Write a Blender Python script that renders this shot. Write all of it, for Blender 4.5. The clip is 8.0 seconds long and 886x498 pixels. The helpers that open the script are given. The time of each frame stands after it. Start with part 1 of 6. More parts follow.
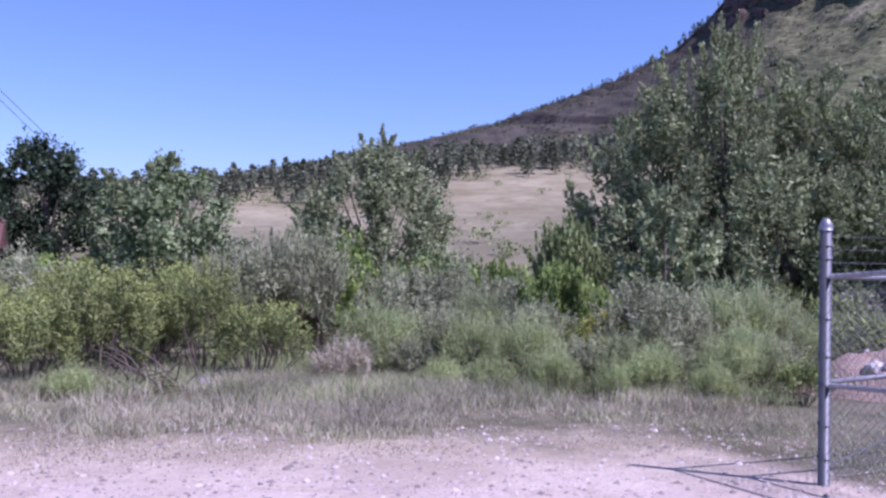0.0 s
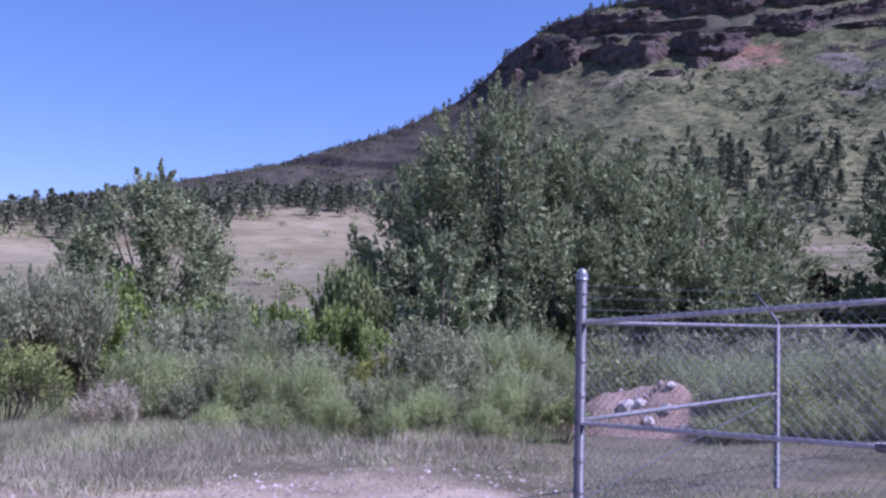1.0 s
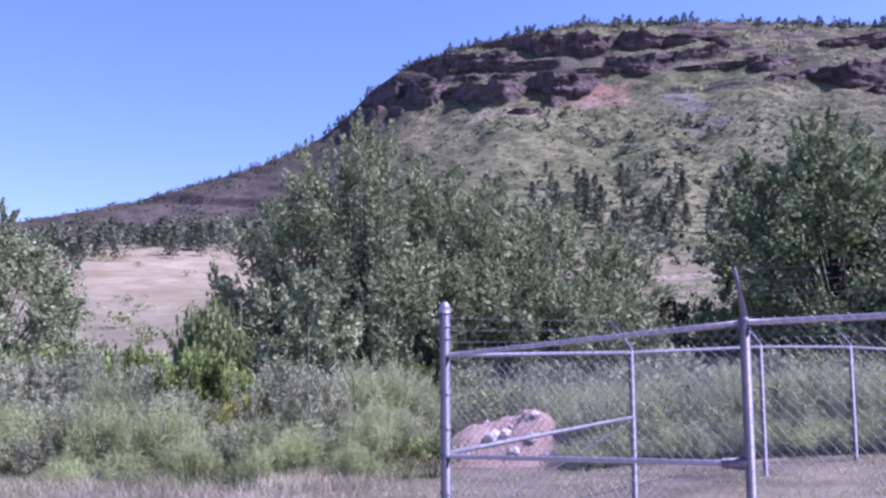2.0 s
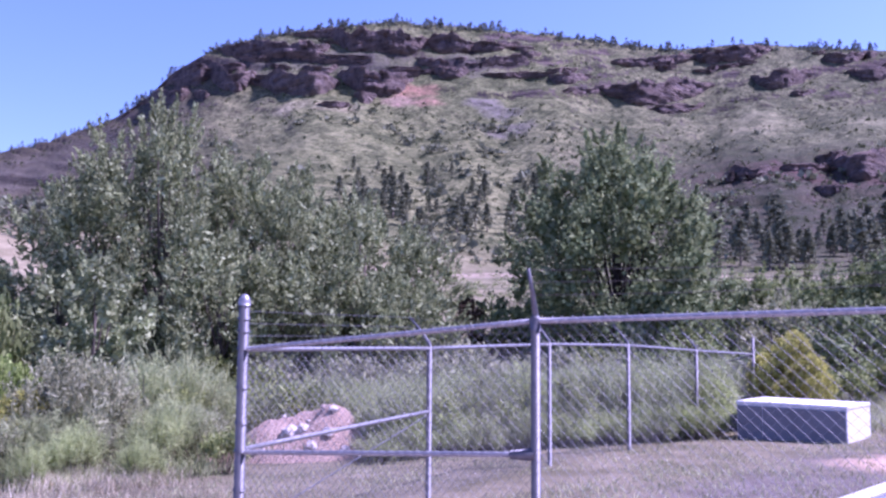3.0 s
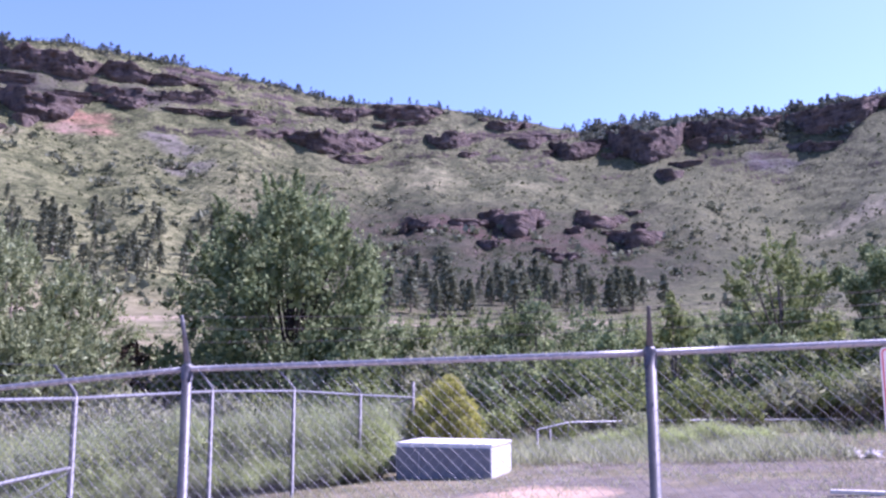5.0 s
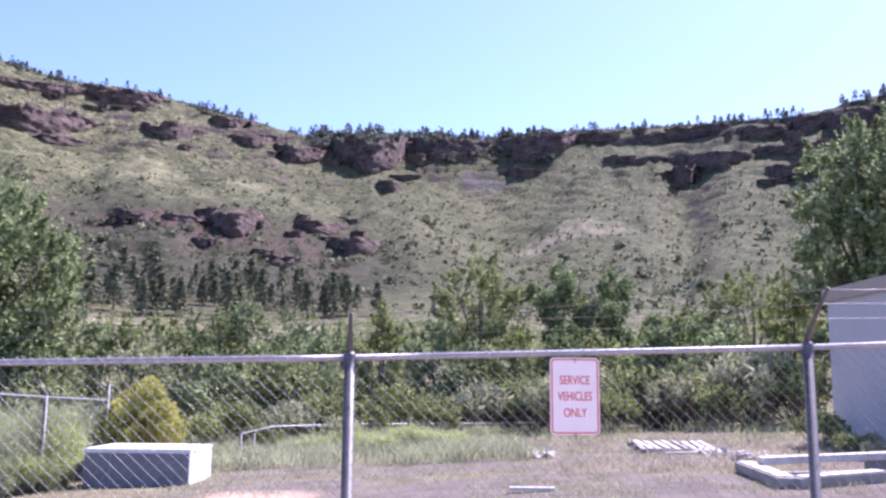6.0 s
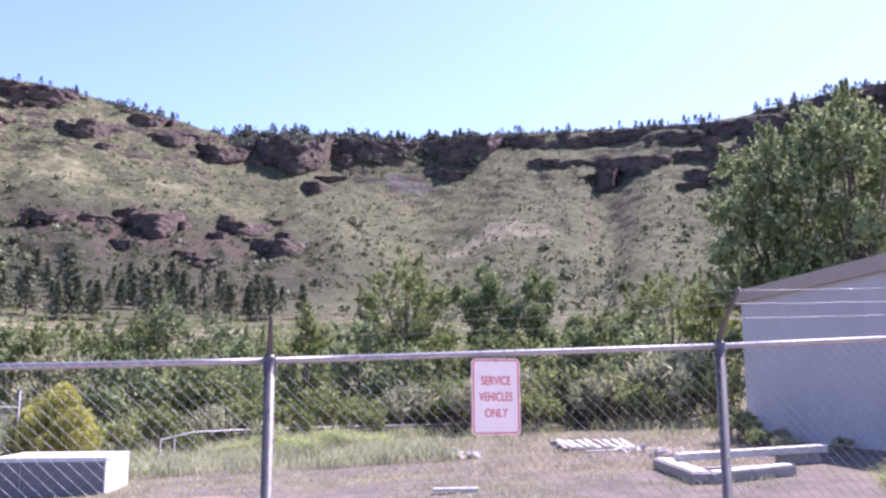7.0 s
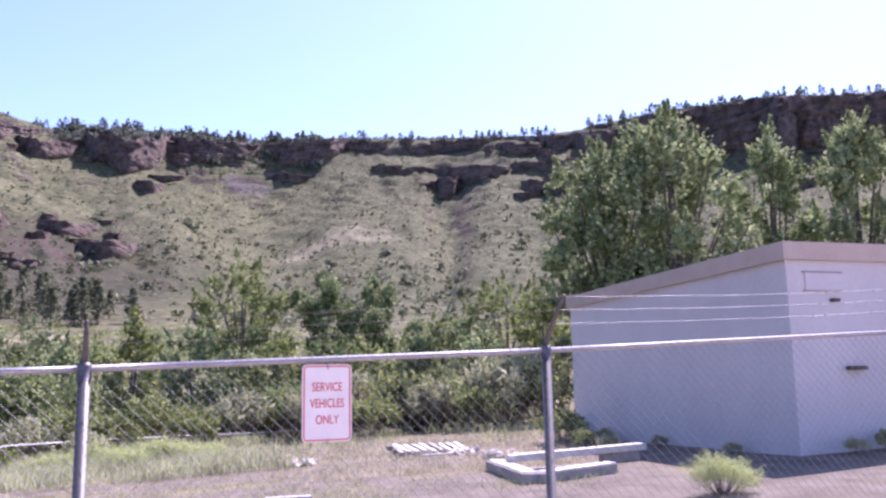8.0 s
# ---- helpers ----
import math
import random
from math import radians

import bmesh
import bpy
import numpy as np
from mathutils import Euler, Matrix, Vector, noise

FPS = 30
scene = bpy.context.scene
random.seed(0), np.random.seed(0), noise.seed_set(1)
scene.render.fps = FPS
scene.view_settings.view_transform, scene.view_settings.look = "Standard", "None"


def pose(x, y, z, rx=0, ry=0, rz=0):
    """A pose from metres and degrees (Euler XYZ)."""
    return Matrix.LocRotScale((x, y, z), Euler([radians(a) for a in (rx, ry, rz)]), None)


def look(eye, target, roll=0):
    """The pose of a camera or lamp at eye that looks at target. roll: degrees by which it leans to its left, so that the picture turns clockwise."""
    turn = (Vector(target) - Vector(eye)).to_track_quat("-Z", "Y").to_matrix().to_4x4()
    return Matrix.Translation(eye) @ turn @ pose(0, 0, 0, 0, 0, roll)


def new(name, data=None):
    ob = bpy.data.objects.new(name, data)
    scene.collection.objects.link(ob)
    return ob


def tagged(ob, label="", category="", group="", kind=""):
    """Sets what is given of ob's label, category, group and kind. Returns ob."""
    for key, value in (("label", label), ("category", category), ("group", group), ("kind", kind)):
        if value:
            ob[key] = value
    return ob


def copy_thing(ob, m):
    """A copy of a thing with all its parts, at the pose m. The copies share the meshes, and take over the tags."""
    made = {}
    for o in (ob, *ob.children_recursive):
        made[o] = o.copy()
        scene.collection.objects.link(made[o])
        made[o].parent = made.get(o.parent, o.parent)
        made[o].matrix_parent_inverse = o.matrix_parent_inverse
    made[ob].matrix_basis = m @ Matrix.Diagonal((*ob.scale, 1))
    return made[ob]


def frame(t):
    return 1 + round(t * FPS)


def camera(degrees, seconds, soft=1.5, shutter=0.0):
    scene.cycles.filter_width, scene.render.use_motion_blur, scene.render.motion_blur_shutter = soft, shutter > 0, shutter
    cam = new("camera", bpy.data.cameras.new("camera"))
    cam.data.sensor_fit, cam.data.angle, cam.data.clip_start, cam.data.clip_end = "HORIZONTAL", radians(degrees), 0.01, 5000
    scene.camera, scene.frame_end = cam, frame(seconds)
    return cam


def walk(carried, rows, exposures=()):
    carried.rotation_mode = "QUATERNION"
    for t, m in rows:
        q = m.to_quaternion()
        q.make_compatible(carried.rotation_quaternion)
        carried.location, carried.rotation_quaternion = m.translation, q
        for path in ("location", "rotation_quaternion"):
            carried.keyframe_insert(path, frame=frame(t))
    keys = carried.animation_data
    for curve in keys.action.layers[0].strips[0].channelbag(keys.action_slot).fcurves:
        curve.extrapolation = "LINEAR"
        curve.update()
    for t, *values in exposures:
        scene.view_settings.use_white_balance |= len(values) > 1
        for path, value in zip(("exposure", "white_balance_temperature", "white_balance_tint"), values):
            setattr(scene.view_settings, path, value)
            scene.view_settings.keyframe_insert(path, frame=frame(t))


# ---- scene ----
cam = camera(54.5, 8.0, soft=2.5)
PATH = [
    (0, (-0.377, 0.070, 1.433), (-0.2654, 2.0672, 1.4490), 0.79),
    (0.2, (-0.367, 0.057, 1.433), (-0.1494, 2.0449, 1.4761), 1.09),
    (0.5, (-0.350, 0.029, 1.445), (0.0386, 1.9898, 1.5171), 1.28),
    (0.7, (-0.349, 0.020, 1.445), (0.1300, 1.9593, 1.5394), 1.20),
    (1, (-0.340, -0.004, 1.447), (0.2577, 1.9009, 1.5713), 1.51),
    (1.2, (-0.343, -0.015, 1.439), (0.3166, 1.8675, 1.5820), 0.97),
    (2.3, (-0.299, -0.020, 1.445), (0.6711, 1.7128, 1.6793), 0.18),
    (2.5, (-0.293, -0.030, 1.451), (0.7527, 1.6587, 1.6863), 0.85),
    (2.7, (-0.291, -0.030, 1.444), (0.8641, 1.5875, 1.6625), 0.58),
    (3, (-0.314, -0.025, 1.443), (0.9479, 1.5143, 1.6407), 0.39),
    (3.2, (-0.294, -0.044, 1.445), (0.9815, 1.4811, 1.6636), 0.81),
    (3.5, (-0.252, -0.082, 1.446), (1.0601, 1.4074, 1.6878), 0.96),
    (3.7, (-0.225, -0.106, 1.435), (1.1084, 1.3659, 1.6706), 0.64),
    (4, (-0.194, -0.122, 1.451), (1.2488, 1.2465, 1.6589), 1.82),
    (4.2, (-0.198, -0.130, 1.453), (1.3275, 1.1397, 1.6990), 0.78),
    (5.3, (-0.284, -0.199, 1.463), (1.5123, 0.6260, 1.7652), 0.25),
    (5.5, (-0.280, -0.221, 1.461), (1.5720, 0.4673, 1.7740), 0.45),
    (5.7, (-0.288, -0.231, 1.462), (1.6116, 0.3070, 1.7810), 1.01),
    (5.9, (-0.313, -0.243, 1.448), (1.6209, 0.1686, 1.7506), 1.37),
    (6, (-0.322, -0.253, 1.456), (1.6200, 0.1106, 1.7667), 0.46),
    (6.2, (-0.331, -0.252, 1.456), (1.6190, 0.0628, 1.7708), 0.44),
    (6.5, (-0.321, -0.260, 1.455), (1.6363, 0.0001, 1.7703), 0.47),
    (6.8, (-0.326, -0.264, 1.457), (1.6371, -0.0402, 1.7646), 0.15),
    (7, (-0.318, -0.279, 1.454), (1.6472, -0.0848, 1.7695), -0.27),
    (7.2, (-0.310, -0.285, 1.452), (1.6598, -0.1474, 1.7668), -0.72),
    (7.5, (-0.315, -0.303, 1.456), (1.6557, -0.2487, 1.7904), -0.58),
    (7.8, (-0.300, -0.317, 1.455), (1.6713, -0.3941, 1.7819), -1.48),
    (8, (-0.292, -0.327, 1.457), (1.6746, -0.4992, 1.7799), -1.10),
]
walk(cam, [(t, look(eye, target, roll)) for t, eye, target, roll in PATH], [(0, 0.43, 5250, 45), (1, 0.31, 5100, 46), (2.5, 1.07, 5200, 60), (4, 0.96, 5150, 64), (5.5, 1.37, 5650, 42), (6.5, 1.42, 5900, 40), (8, 1.48, 6000, 44)])

# ---- light ----
SUN_AZ, SUN_EL = 124.0, 54.0          # degrees to the right of +y, and up
world = bpy.data.worlds.new("world")
scene.world = world
world.use_nodes = True
wn = world.node_tree.nodes
sky = wn.new("ShaderNodeTexSky")
sky.sky_type = "NISHITA"
sky.sun_disc = False
sky.ozone_density, sky.dust_density = 5.0, 0.6
sky.sun_elevation = radians(SUN_EL)
sky.sun_rotation = radians(SUN_AZ)
wn["Background"].inputs[1].default_value = 0.105
world.node_tree.links.new(sky.outputs[0], wn["Background"].inputs[0])
sun = new("sun", bpy.data.lights.new("sun", "SUN"))
sun.data.energy, sun.data.angle, sun.data.color = 4.4, radians(0.5), (1.0, 0.95, 0.88)
sa, se = radians(SUN_AZ), radians(SUN_EL)
sun.matrix_world = look((math.sin(sa) * math.cos(se) * 50, math.cos(sa) * math.cos(se) * 50, math.sin(se) * 50), (0, 0, 0))


# ---- materials ----
class Nodes:
    """A material with short ways to add and wire nodes."""

    def __init__(self, name, rough=0.8, metal=0.0):
        self.m = bpy.data.materials.new(name)
        self.m.use_nodes = True
        self.t = self.m.node_tree
        self.b = self.t.nodes["Principled BSDF"]
        self.b.inputs["Roughness"].default_value = rough
        self.b.inputs["Metallic"].default_value = metal
        self.b.inputs["Specular IOR Level"].default_value = 0.3

    def add(self, kind, **wires):
        n = self.t.nodes.new(kind)
        for key, value in wires.items():
            self.wire(n.inputs[key], value)
        return n

    def wire(self, socket, value):
        if hasattr(value, "is_output"):
            self.t.links.new(value, socket)
        elif isinstance(value, tuple) and len(value) == 3 and socket.type == "RGBA":
            socket.default_value = (*value, 1)
        else:
            socket.default_value = value

    def coords(self):
        return self.add("ShaderNodeNewGeometry").outputs["Position"]

    def noise(self, scale, detail=4.0, rough=0.55, vector=None):
        n = self.add("ShaderNodeTexNoise", Scale=scale, Detail=detail, Roughness=rough)
        self.t.links.new(vector if vector else self.coords(), n.inputs["Vector"])
        return n.outputs["Fac"]

    def span(self, value, a, b, lo=0.0, hi=1.0):
        n = self.t.nodes.new("ShaderNodeMapRange")
        for i, v in enumerate((value, a, b, lo, hi)):
            self.wire(n.inputs[i], v)
        return n.outputs[0]

    def ramp(self, value, stops):
        n = self.t.nodes.new("ShaderNodeValToRGB")
        self.wire(n.inputs[0], value)
        e = n.color_ramp.elements
        while len(e) < len(stops):
            e.new(0.5)
        for el, (p, c) in zip(e, stops):
            el.position, el.color = p, (*c, 1)
        return n.outputs[0]

    def mix(self, fac, a, b, mode="MIX"):
        n = self.t.nodes.new("ShaderNodeMix")
        n.data_type, n.blend_type = "RGBA", mode
        self.wire(n.inputs[0], fac)
        self.wire(n.inputs[6], a)
        self.wire(n.inputs[7], b)
        return n.outputs[2]

    def math(self, op, a, b=0.0):
        n = self.t.nodes.new("ShaderNodeMath")
        n.operation = op
        self.wire(n.inputs[0], a)
        self.wire(n.inputs[1], b)
        return n.outputs[0]

    def color(self, value):
        self.wire(self.b.inputs["Base Color"], value)
        return self

    def bump(self, height, strength=0.3, distance=0.02):
        n = self.add("ShaderNodeBump", Strength=strength, Distance=distance, Height=height)
        self.t.links.new(n.outputs[0], self.b.inputs["Normal"])
        return self


def speckled(name, a, b, scale, rough=0.8, metal=0.0, fine=12.0, bump=0.2, distance=0.01):
    """A surface whose colour wanders between a and b at two scales."""
    k = Nodes(name, rough, metal)
    coarse = k.span(k.noise(scale), 0.3, 0.7)
    grain = k.span(k.noise(scale * fine, 3.0), 0.25, 0.75)
    k.color(k.mix(k.math("ADD", k.math("MULTIPLY", coarse, 0.65), k.math("MULTIPLY", grain, 0.35)), a, b))
    k.bump(grain, bump, distance)
    return k.m


def foliage(name, a, b, c, light=0.3):
    """Leaves whose colour differs from leaf to leaf, with some light through them."""
    k = Nodes(name, 0.8)
    k.b.inputs["Specular IOR Level"].default_value = 0.1
    geo = k.add("ShaderNodeNewGeometry")
    tone = k.ramp(geo.outputs["Random Per Island"], [(0.0, a), (0.55, b), (1.0, c)])
    patch = k.span(k.noise(1.1, 3.0), 0.3, 0.7, 0.68, 1.28)
    shade = k.add("ShaderNodeCombineColor", Red=patch, Green=patch, Blue=patch)
    tint = k.mix(1.0, tone, shade.outputs[0], "MULTIPLY")
    k.color(tint)
    lit = k.add("ShaderNodeBsdfTranslucent", Color=tint)
    both = k.add("ShaderNodeMixShader", Fac=light)
    k.t.links.new(k.b.outputs[0], both.inputs[1])
    k.t.links.new(lit.outputs[0], both.inputs[2])
    k.t.links.new(both.outputs[0], k.t.nodes["Material Output"].inputs[0])
    return k.m


GALV = speckled("galvanised_steel", (0.084, 0.085, 0.093), (0.136, 0.138, 0.148), 9.0, 0.5, 0.5, bump=0.1)
# lighter copy of the galvanised steel: sun on rails and caps put into the colour
SUNLIT_STEEL = speckled("sunlit_galvanised_steel", (0.22, 0.222, 0.235), (0.32, 0.322, 0.335), 9.0, 0.42, 0.4, bump=0.1)
WIRE = speckled("fence_wire", (0.180, 0.182, 0.192), (0.276, 0.278, 0.288), 20.0, 0.45, 0.5)
RUSTY = speckled("dark_weathered_steel", (0.06, 0.055, 0.05), (0.12, 0.11, 0.10), 14.0, 0.7, 0.4)
CONCRETE = speckled("pale_concrete", (0.50, 0.485, 0.465), (0.62, 0.605, 0.58), 3.0, 0.85)
WALLPAINT = speckled("white_painted_block", (0.47, 0.45, 0.45), (0.57, 0.55, 0.55), 0.9, 0.75)
FASCIA = speckled("tan_painted_fascia", (0.38, 0.31, 0.26), (0.46, 0.385, 0.325), 2.0, 0.6)
DARKBARK = speckled("dark_furrowed_bark", (0.035, 0.03, 0.025), (0.075, 0.063, 0.052), 6.0, 0.92, bump=0.6)
BARK = speckled("grey_brown_bark", (0.08, 0.065, 0.05), (0.16, 0.135, 0.11), 6.0, 0.9, bump=0.6)
LEAF_SILVER = foliage("silvery_green_leaves", (0.129, 0.153, 0.074), (0.286, 0.328, 0.157), (0.504, 0.560, 0.319), 0.33)
LEAF_GREEN = foliage("fresh_green_leaves", (0.12, 0.163, 0.072), (0.205, 0.258, 0.118), (0.37, 0.42, 0.205), 0.28)
LEAF_BRIGHT = foliage("bright_green_leaves", (0.17, 0.24, 0.06), (0.28, 0.36, 0.10), (0.42, 0.49, 0.19), 0.42)
LEAF_DARK = foliage("dark_green_leaves", (0.028, 0.045, 0.022), (0.05, 0.075, 0.038), (0.10, 0.13, 0.07))
SAGE = foliage("grey_green_sage_leaves", (0.235, 0.25, 0.135), (0.36, 0.377, 0.215), (0.52, 0.53, 0.34), 0.34)
RABBIT = foliage("yellow_green_shrub_leaves", (0.156, 0.192, 0.066), (0.270, 0.312, 0.114), (0.420, 0.456, 0.180), 0.26)
NEEDLE = foliage("dark_pine_needles", (0.11, 0.122, 0.075), (0.18, 0.197, 0.122), (0.255, 0.272, 0.18), 0.25)
STRAW = foliage("dry_straw_grass", (0.38, 0.335, 0.215), (0.52, 0.465, 0.33), (0.66, 0.605, 0.46), 0.35)
GRASS = foliage("grey_green_grass", (0.30, 0.31, 0.165), (0.42, 0.43, 0.24), (0.55, 0.555, 0.345), 0.35)


# ---- shapes ----
def mesh_from(name, verts, faces, material, smooth=False):
    """A mesh from arrays: verts (n, 3) and faces, each row one polygon of the same number of corners."""
    me = bpy.data.meshes.new(name)
    verts, faces = np.asarray(verts, np.float32), np.asarray(faces, np.int32)
    me.vertices.add(len(verts))
    me.vertices.foreach_set("co", verts.ravel())
    n, k = faces.shape
    me.loops.add(n * k)
    me.loops.foreach_set("vertex_index", faces.ravel())
    me.polygons.add(n)
    me.polygons.foreach_set("loop_start", np.arange(0, n * k, k, dtype=np.int32))
    me.update(calc_edges=True)
    me.validate()
    if smooth:
        me.polygons.foreach_set("use_smooth", np.ones(n, bool))
    me.materials.append(material)
    return me


def thing(name, at=(0, 0, 0), turn=0.0, label="", category="", group="", kind=""):
    ob = new(name)
    ob.matrix_basis = pose(*at, 0, 0, turn)
    return tagged(ob, label, category, group, kind)


def under(ob, parent, label=""):
    ob.parent = parent
    if label:
        ob["label"] = label
    return ob


def part(name, bm, material, parent, label=""):
    me = bpy.data.meshes.new(name)
    bm.to_mesh(me)
    bm.free()
    me.materials.append(material)
    return under(new(name, me), parent, label)


def array_part(name, verts, faces, material, parent, label="", smooth=False):
    return under(new(name, mesh_from(name, verts, faces, material, smooth)), parent, label)


def box_bm(size, at=(0, 0, 0), bevel=0.0, bm=None):
    bm = bm or bmesh.new()
    made = bmesh.ops.create_cube(bm, size=1.0, matrix=Matrix.LocRotScale(at, None, size))
    if bevel:
        edges = list({e for v in made["verts"] for e in v.link_edges})
        bmesh.ops.bevel(bm, geom=edges, offset=bevel, segments=2, affect="EDGES", profile=0.7)
    return bm


def tubes(paths, sides=6):
    """Tubes along paths; each path is a list of (point, radius). Returns verts and quads."""
    verts, faces, base = [], [], 0
    for path in paths:
        pts = np.array([p for p, _ in path], float)
        tang = np.gradient(pts, axis=0)
        for p, d, (_, rad) in zip(pts, tang, path):
            d = d / (np.linalg.norm(d) + 1e-9)
            ref = np.array((0, 0, 1.0)) if abs(d[2]) < 0.9 else np.array((1.0, 0, 0))
            u = np.cross(d, ref)
            u /= np.linalg.norm(u)
            w = np.cross(d, u)
            ang = np.arange(sides) * 2 * np.pi / sides
            verts.append(p + rad * (np.cos(ang)[:, None] * u + np.sin(ang)[:, None] * w))
        for i in range(len(path) - 1):
            for j in range(sides):
                k = (j + 1) % sides
                faces.append((base + i * sides + j, base + i * sides + k, base + (i + 1) * sides + k, base + (i + 1) * sides + j))
        for end in (0, len(path) - 1):
            ring = [base + end * sides + j for j in range(sides)]
            for j in range(1, sides - 1, 2):
                faces.append((ring[0], ring[j], ring[j + 1], ring[min(j + 2, sides - 1)]) if j + 2 < sides else (ring[0], ring[j], ring[j + 1], ring[j + 1]))
        base += sides * len(path)
    faces = np.array(faces)
    ok = faces[:, 2] != faces[:, 3]
    return np.concatenate(verts), faces[ok]


def tube_part(name, paths, material, parent, label="", sides=8):
    v, f = tubes(paths, sides)
    return array_part(name, v, f, material, parent, label, smooth=sides > 4)


def leaves(centres, length, width, rng, up=0.0, droop=None, face=(0, 0, 0.8)):
    """One folded leaf at each centre, turned at random. up: how far leaves point upwards; droop, face: which way they point and face."""
    n = len(centres)
    d = rng.normal(size=(n, 3))
    d[:, 2] += up
    if droop is not None:
        d += droop
    d /= np.linalg.norm(d, axis=1)[:, None]
    s = np.cross(d, rng.normal(size=(n, 3)) * 0.6 + np.asarray(face))
    s /= np.linalg.norm(s, axis=1)[:, None]
    nrm = np.cross(d, s)
    size = rng.uniform(0.6, 1.35, (n, 1))
    ln, wd = length * size, width * size
    v = np.stack([centres - d * ln / 2, centres + s * wd / 2 + nrm * wd * 0.15, centres + d * ln / 2, centres - s * wd / 2 + nrm * wd * 0.15], 1)
    f = np.arange(4 * n).reshape(n, 4)
    return v.reshape(-1, 3), f


def value_noise(x, y, seed=0):
    """Smooth noise in 0..1 on arrays."""
    xi, yi = np.floor(x).astype(np.int64), np.floor(y).astype(np.int64)
    u, v = x - xi, y - yi
    u, v = u * u * (3 - 2 * u), v * v * (3 - 2 * v)

    def h(a, b):
        k = (a * 374761393 + b * 668265263 + seed * 982451653) & 0xFFFFFFFF
        k = ((k ^ (k >> 13)) * 1274126177) & 0xFFFFFFFF
        return ((k ^ (k >> 16)) & 0xFFFF) / 65535.0

    return (h(xi, yi) * (1 - u) + h(xi + 1, yi) * u) * (1 - v) + (h(xi, yi + 1) * (1 - u) + h(xi + 1, yi + 1) * u) * v


def fbm(x, y, octaves=4, seed=0):
    total, amp, norm = 0, 1.0, 0
    for o in range(octaves):
        total = total + amp * value_noise(x * 2 ** o + 17 * o, y * 2 ** o - 31 * o, seed + o)
        norm += amp
        amp *= 0.5
    return total / norm


# ---- land ----
EYE = 1.45
FOOT = 150.0
# Skyline of the hills: bearing (degrees right of +y), distance (m), height above the eye (degrees).
SKYLINE = [
    (-180, 900, 2.0), (-40, 850, 2.5), (-25, 800, 4.2), (-14, 760, 4.6), (-7.6, 700, 5.6), (-0.6, 650, 7.2), (4, 620, 8.2), (9, 580, 9.6),
    (14, 555, 11.4), (18, 530, 13.2), (20, 515, 14.8), (21.5, 508, 16.5), (24, 500, 18.1), (27.5, 495, 19.2), (31.4, 490, 19.9), (36, 490, 20.5),
    (40, 490, 20.2), (44, 495, 19.9), (49, 500, 19.2), (54.5, 510, 18.2), (59, 525, 18.2), (65.8, 545, 17.1), (70, 570, 16.1), (74, 590, 16.5),
    (83, 590, 16.2), (88, 575, 16.7), (102, 530, 16.6), (109.3, 500, 17.5), (117, 478, 17.7), (125, 480, 16.8), (150, 560, 11.0), (180, 900, 2.0),
]
SKY_A, SKY_R, SKY_E = (np.array(c, float) for c in zip(*SKYLINE))
# Height of the meadow's far edge, where the hills begin.
EDGE_A, EDGE_E = (-180, -60, -25, -8, 4, 14, 26, 40, 60, 90, 125, 180), (1.5, 1.5, 3.2, 4.6, 6.0, 6.3, 5.4, 4.6, 4.4, 3.9, 3.6, 1.5)
# Ledges of bare rock: bearing, half width (degrees), height (degrees above the eye), half thickness (degrees), steepness.
MESA_LEDGES = [(44, 5, 17.8, 0.4, 4.0), (11.5, 5, 9.1, 0.32, 5.0), (46, 4, 15.8, 0.35, 3.0), (32, 9, 17.9, 0.35, 4.5), (24.5, 4.5, 17.3, 0.3, 4.5), (40, 3, 18.9, 0.35, 4.5)]
BOWL_LEDGES = [(64, 7, 8.4, 0.4, 4.5), (66, 5, 15.9, 0.35, 4.5), (80, 5, 14.2, 0.3, 4.0), (93, 5, 15.9, 0.35, 4.0), (112, 5, 14.6, 0.4, 4.5), (62.5, 2.5, 10.9, 0.3, 4.0)]


def around(a, bearings, table, soft=0.6):
    """Interpolation over bearings, softened a little."""
    return sum(np.interp((a + o + 180) % 360 - 180, bearings, table) * w for o, w in ((-soft, 0.25), (0, 0.5), (soft, 0.25)))


def step(v, a, b):
    u = np.clip((v - a) / (b - a), 0, 1)
    return u * u * (3 - 2 * u)


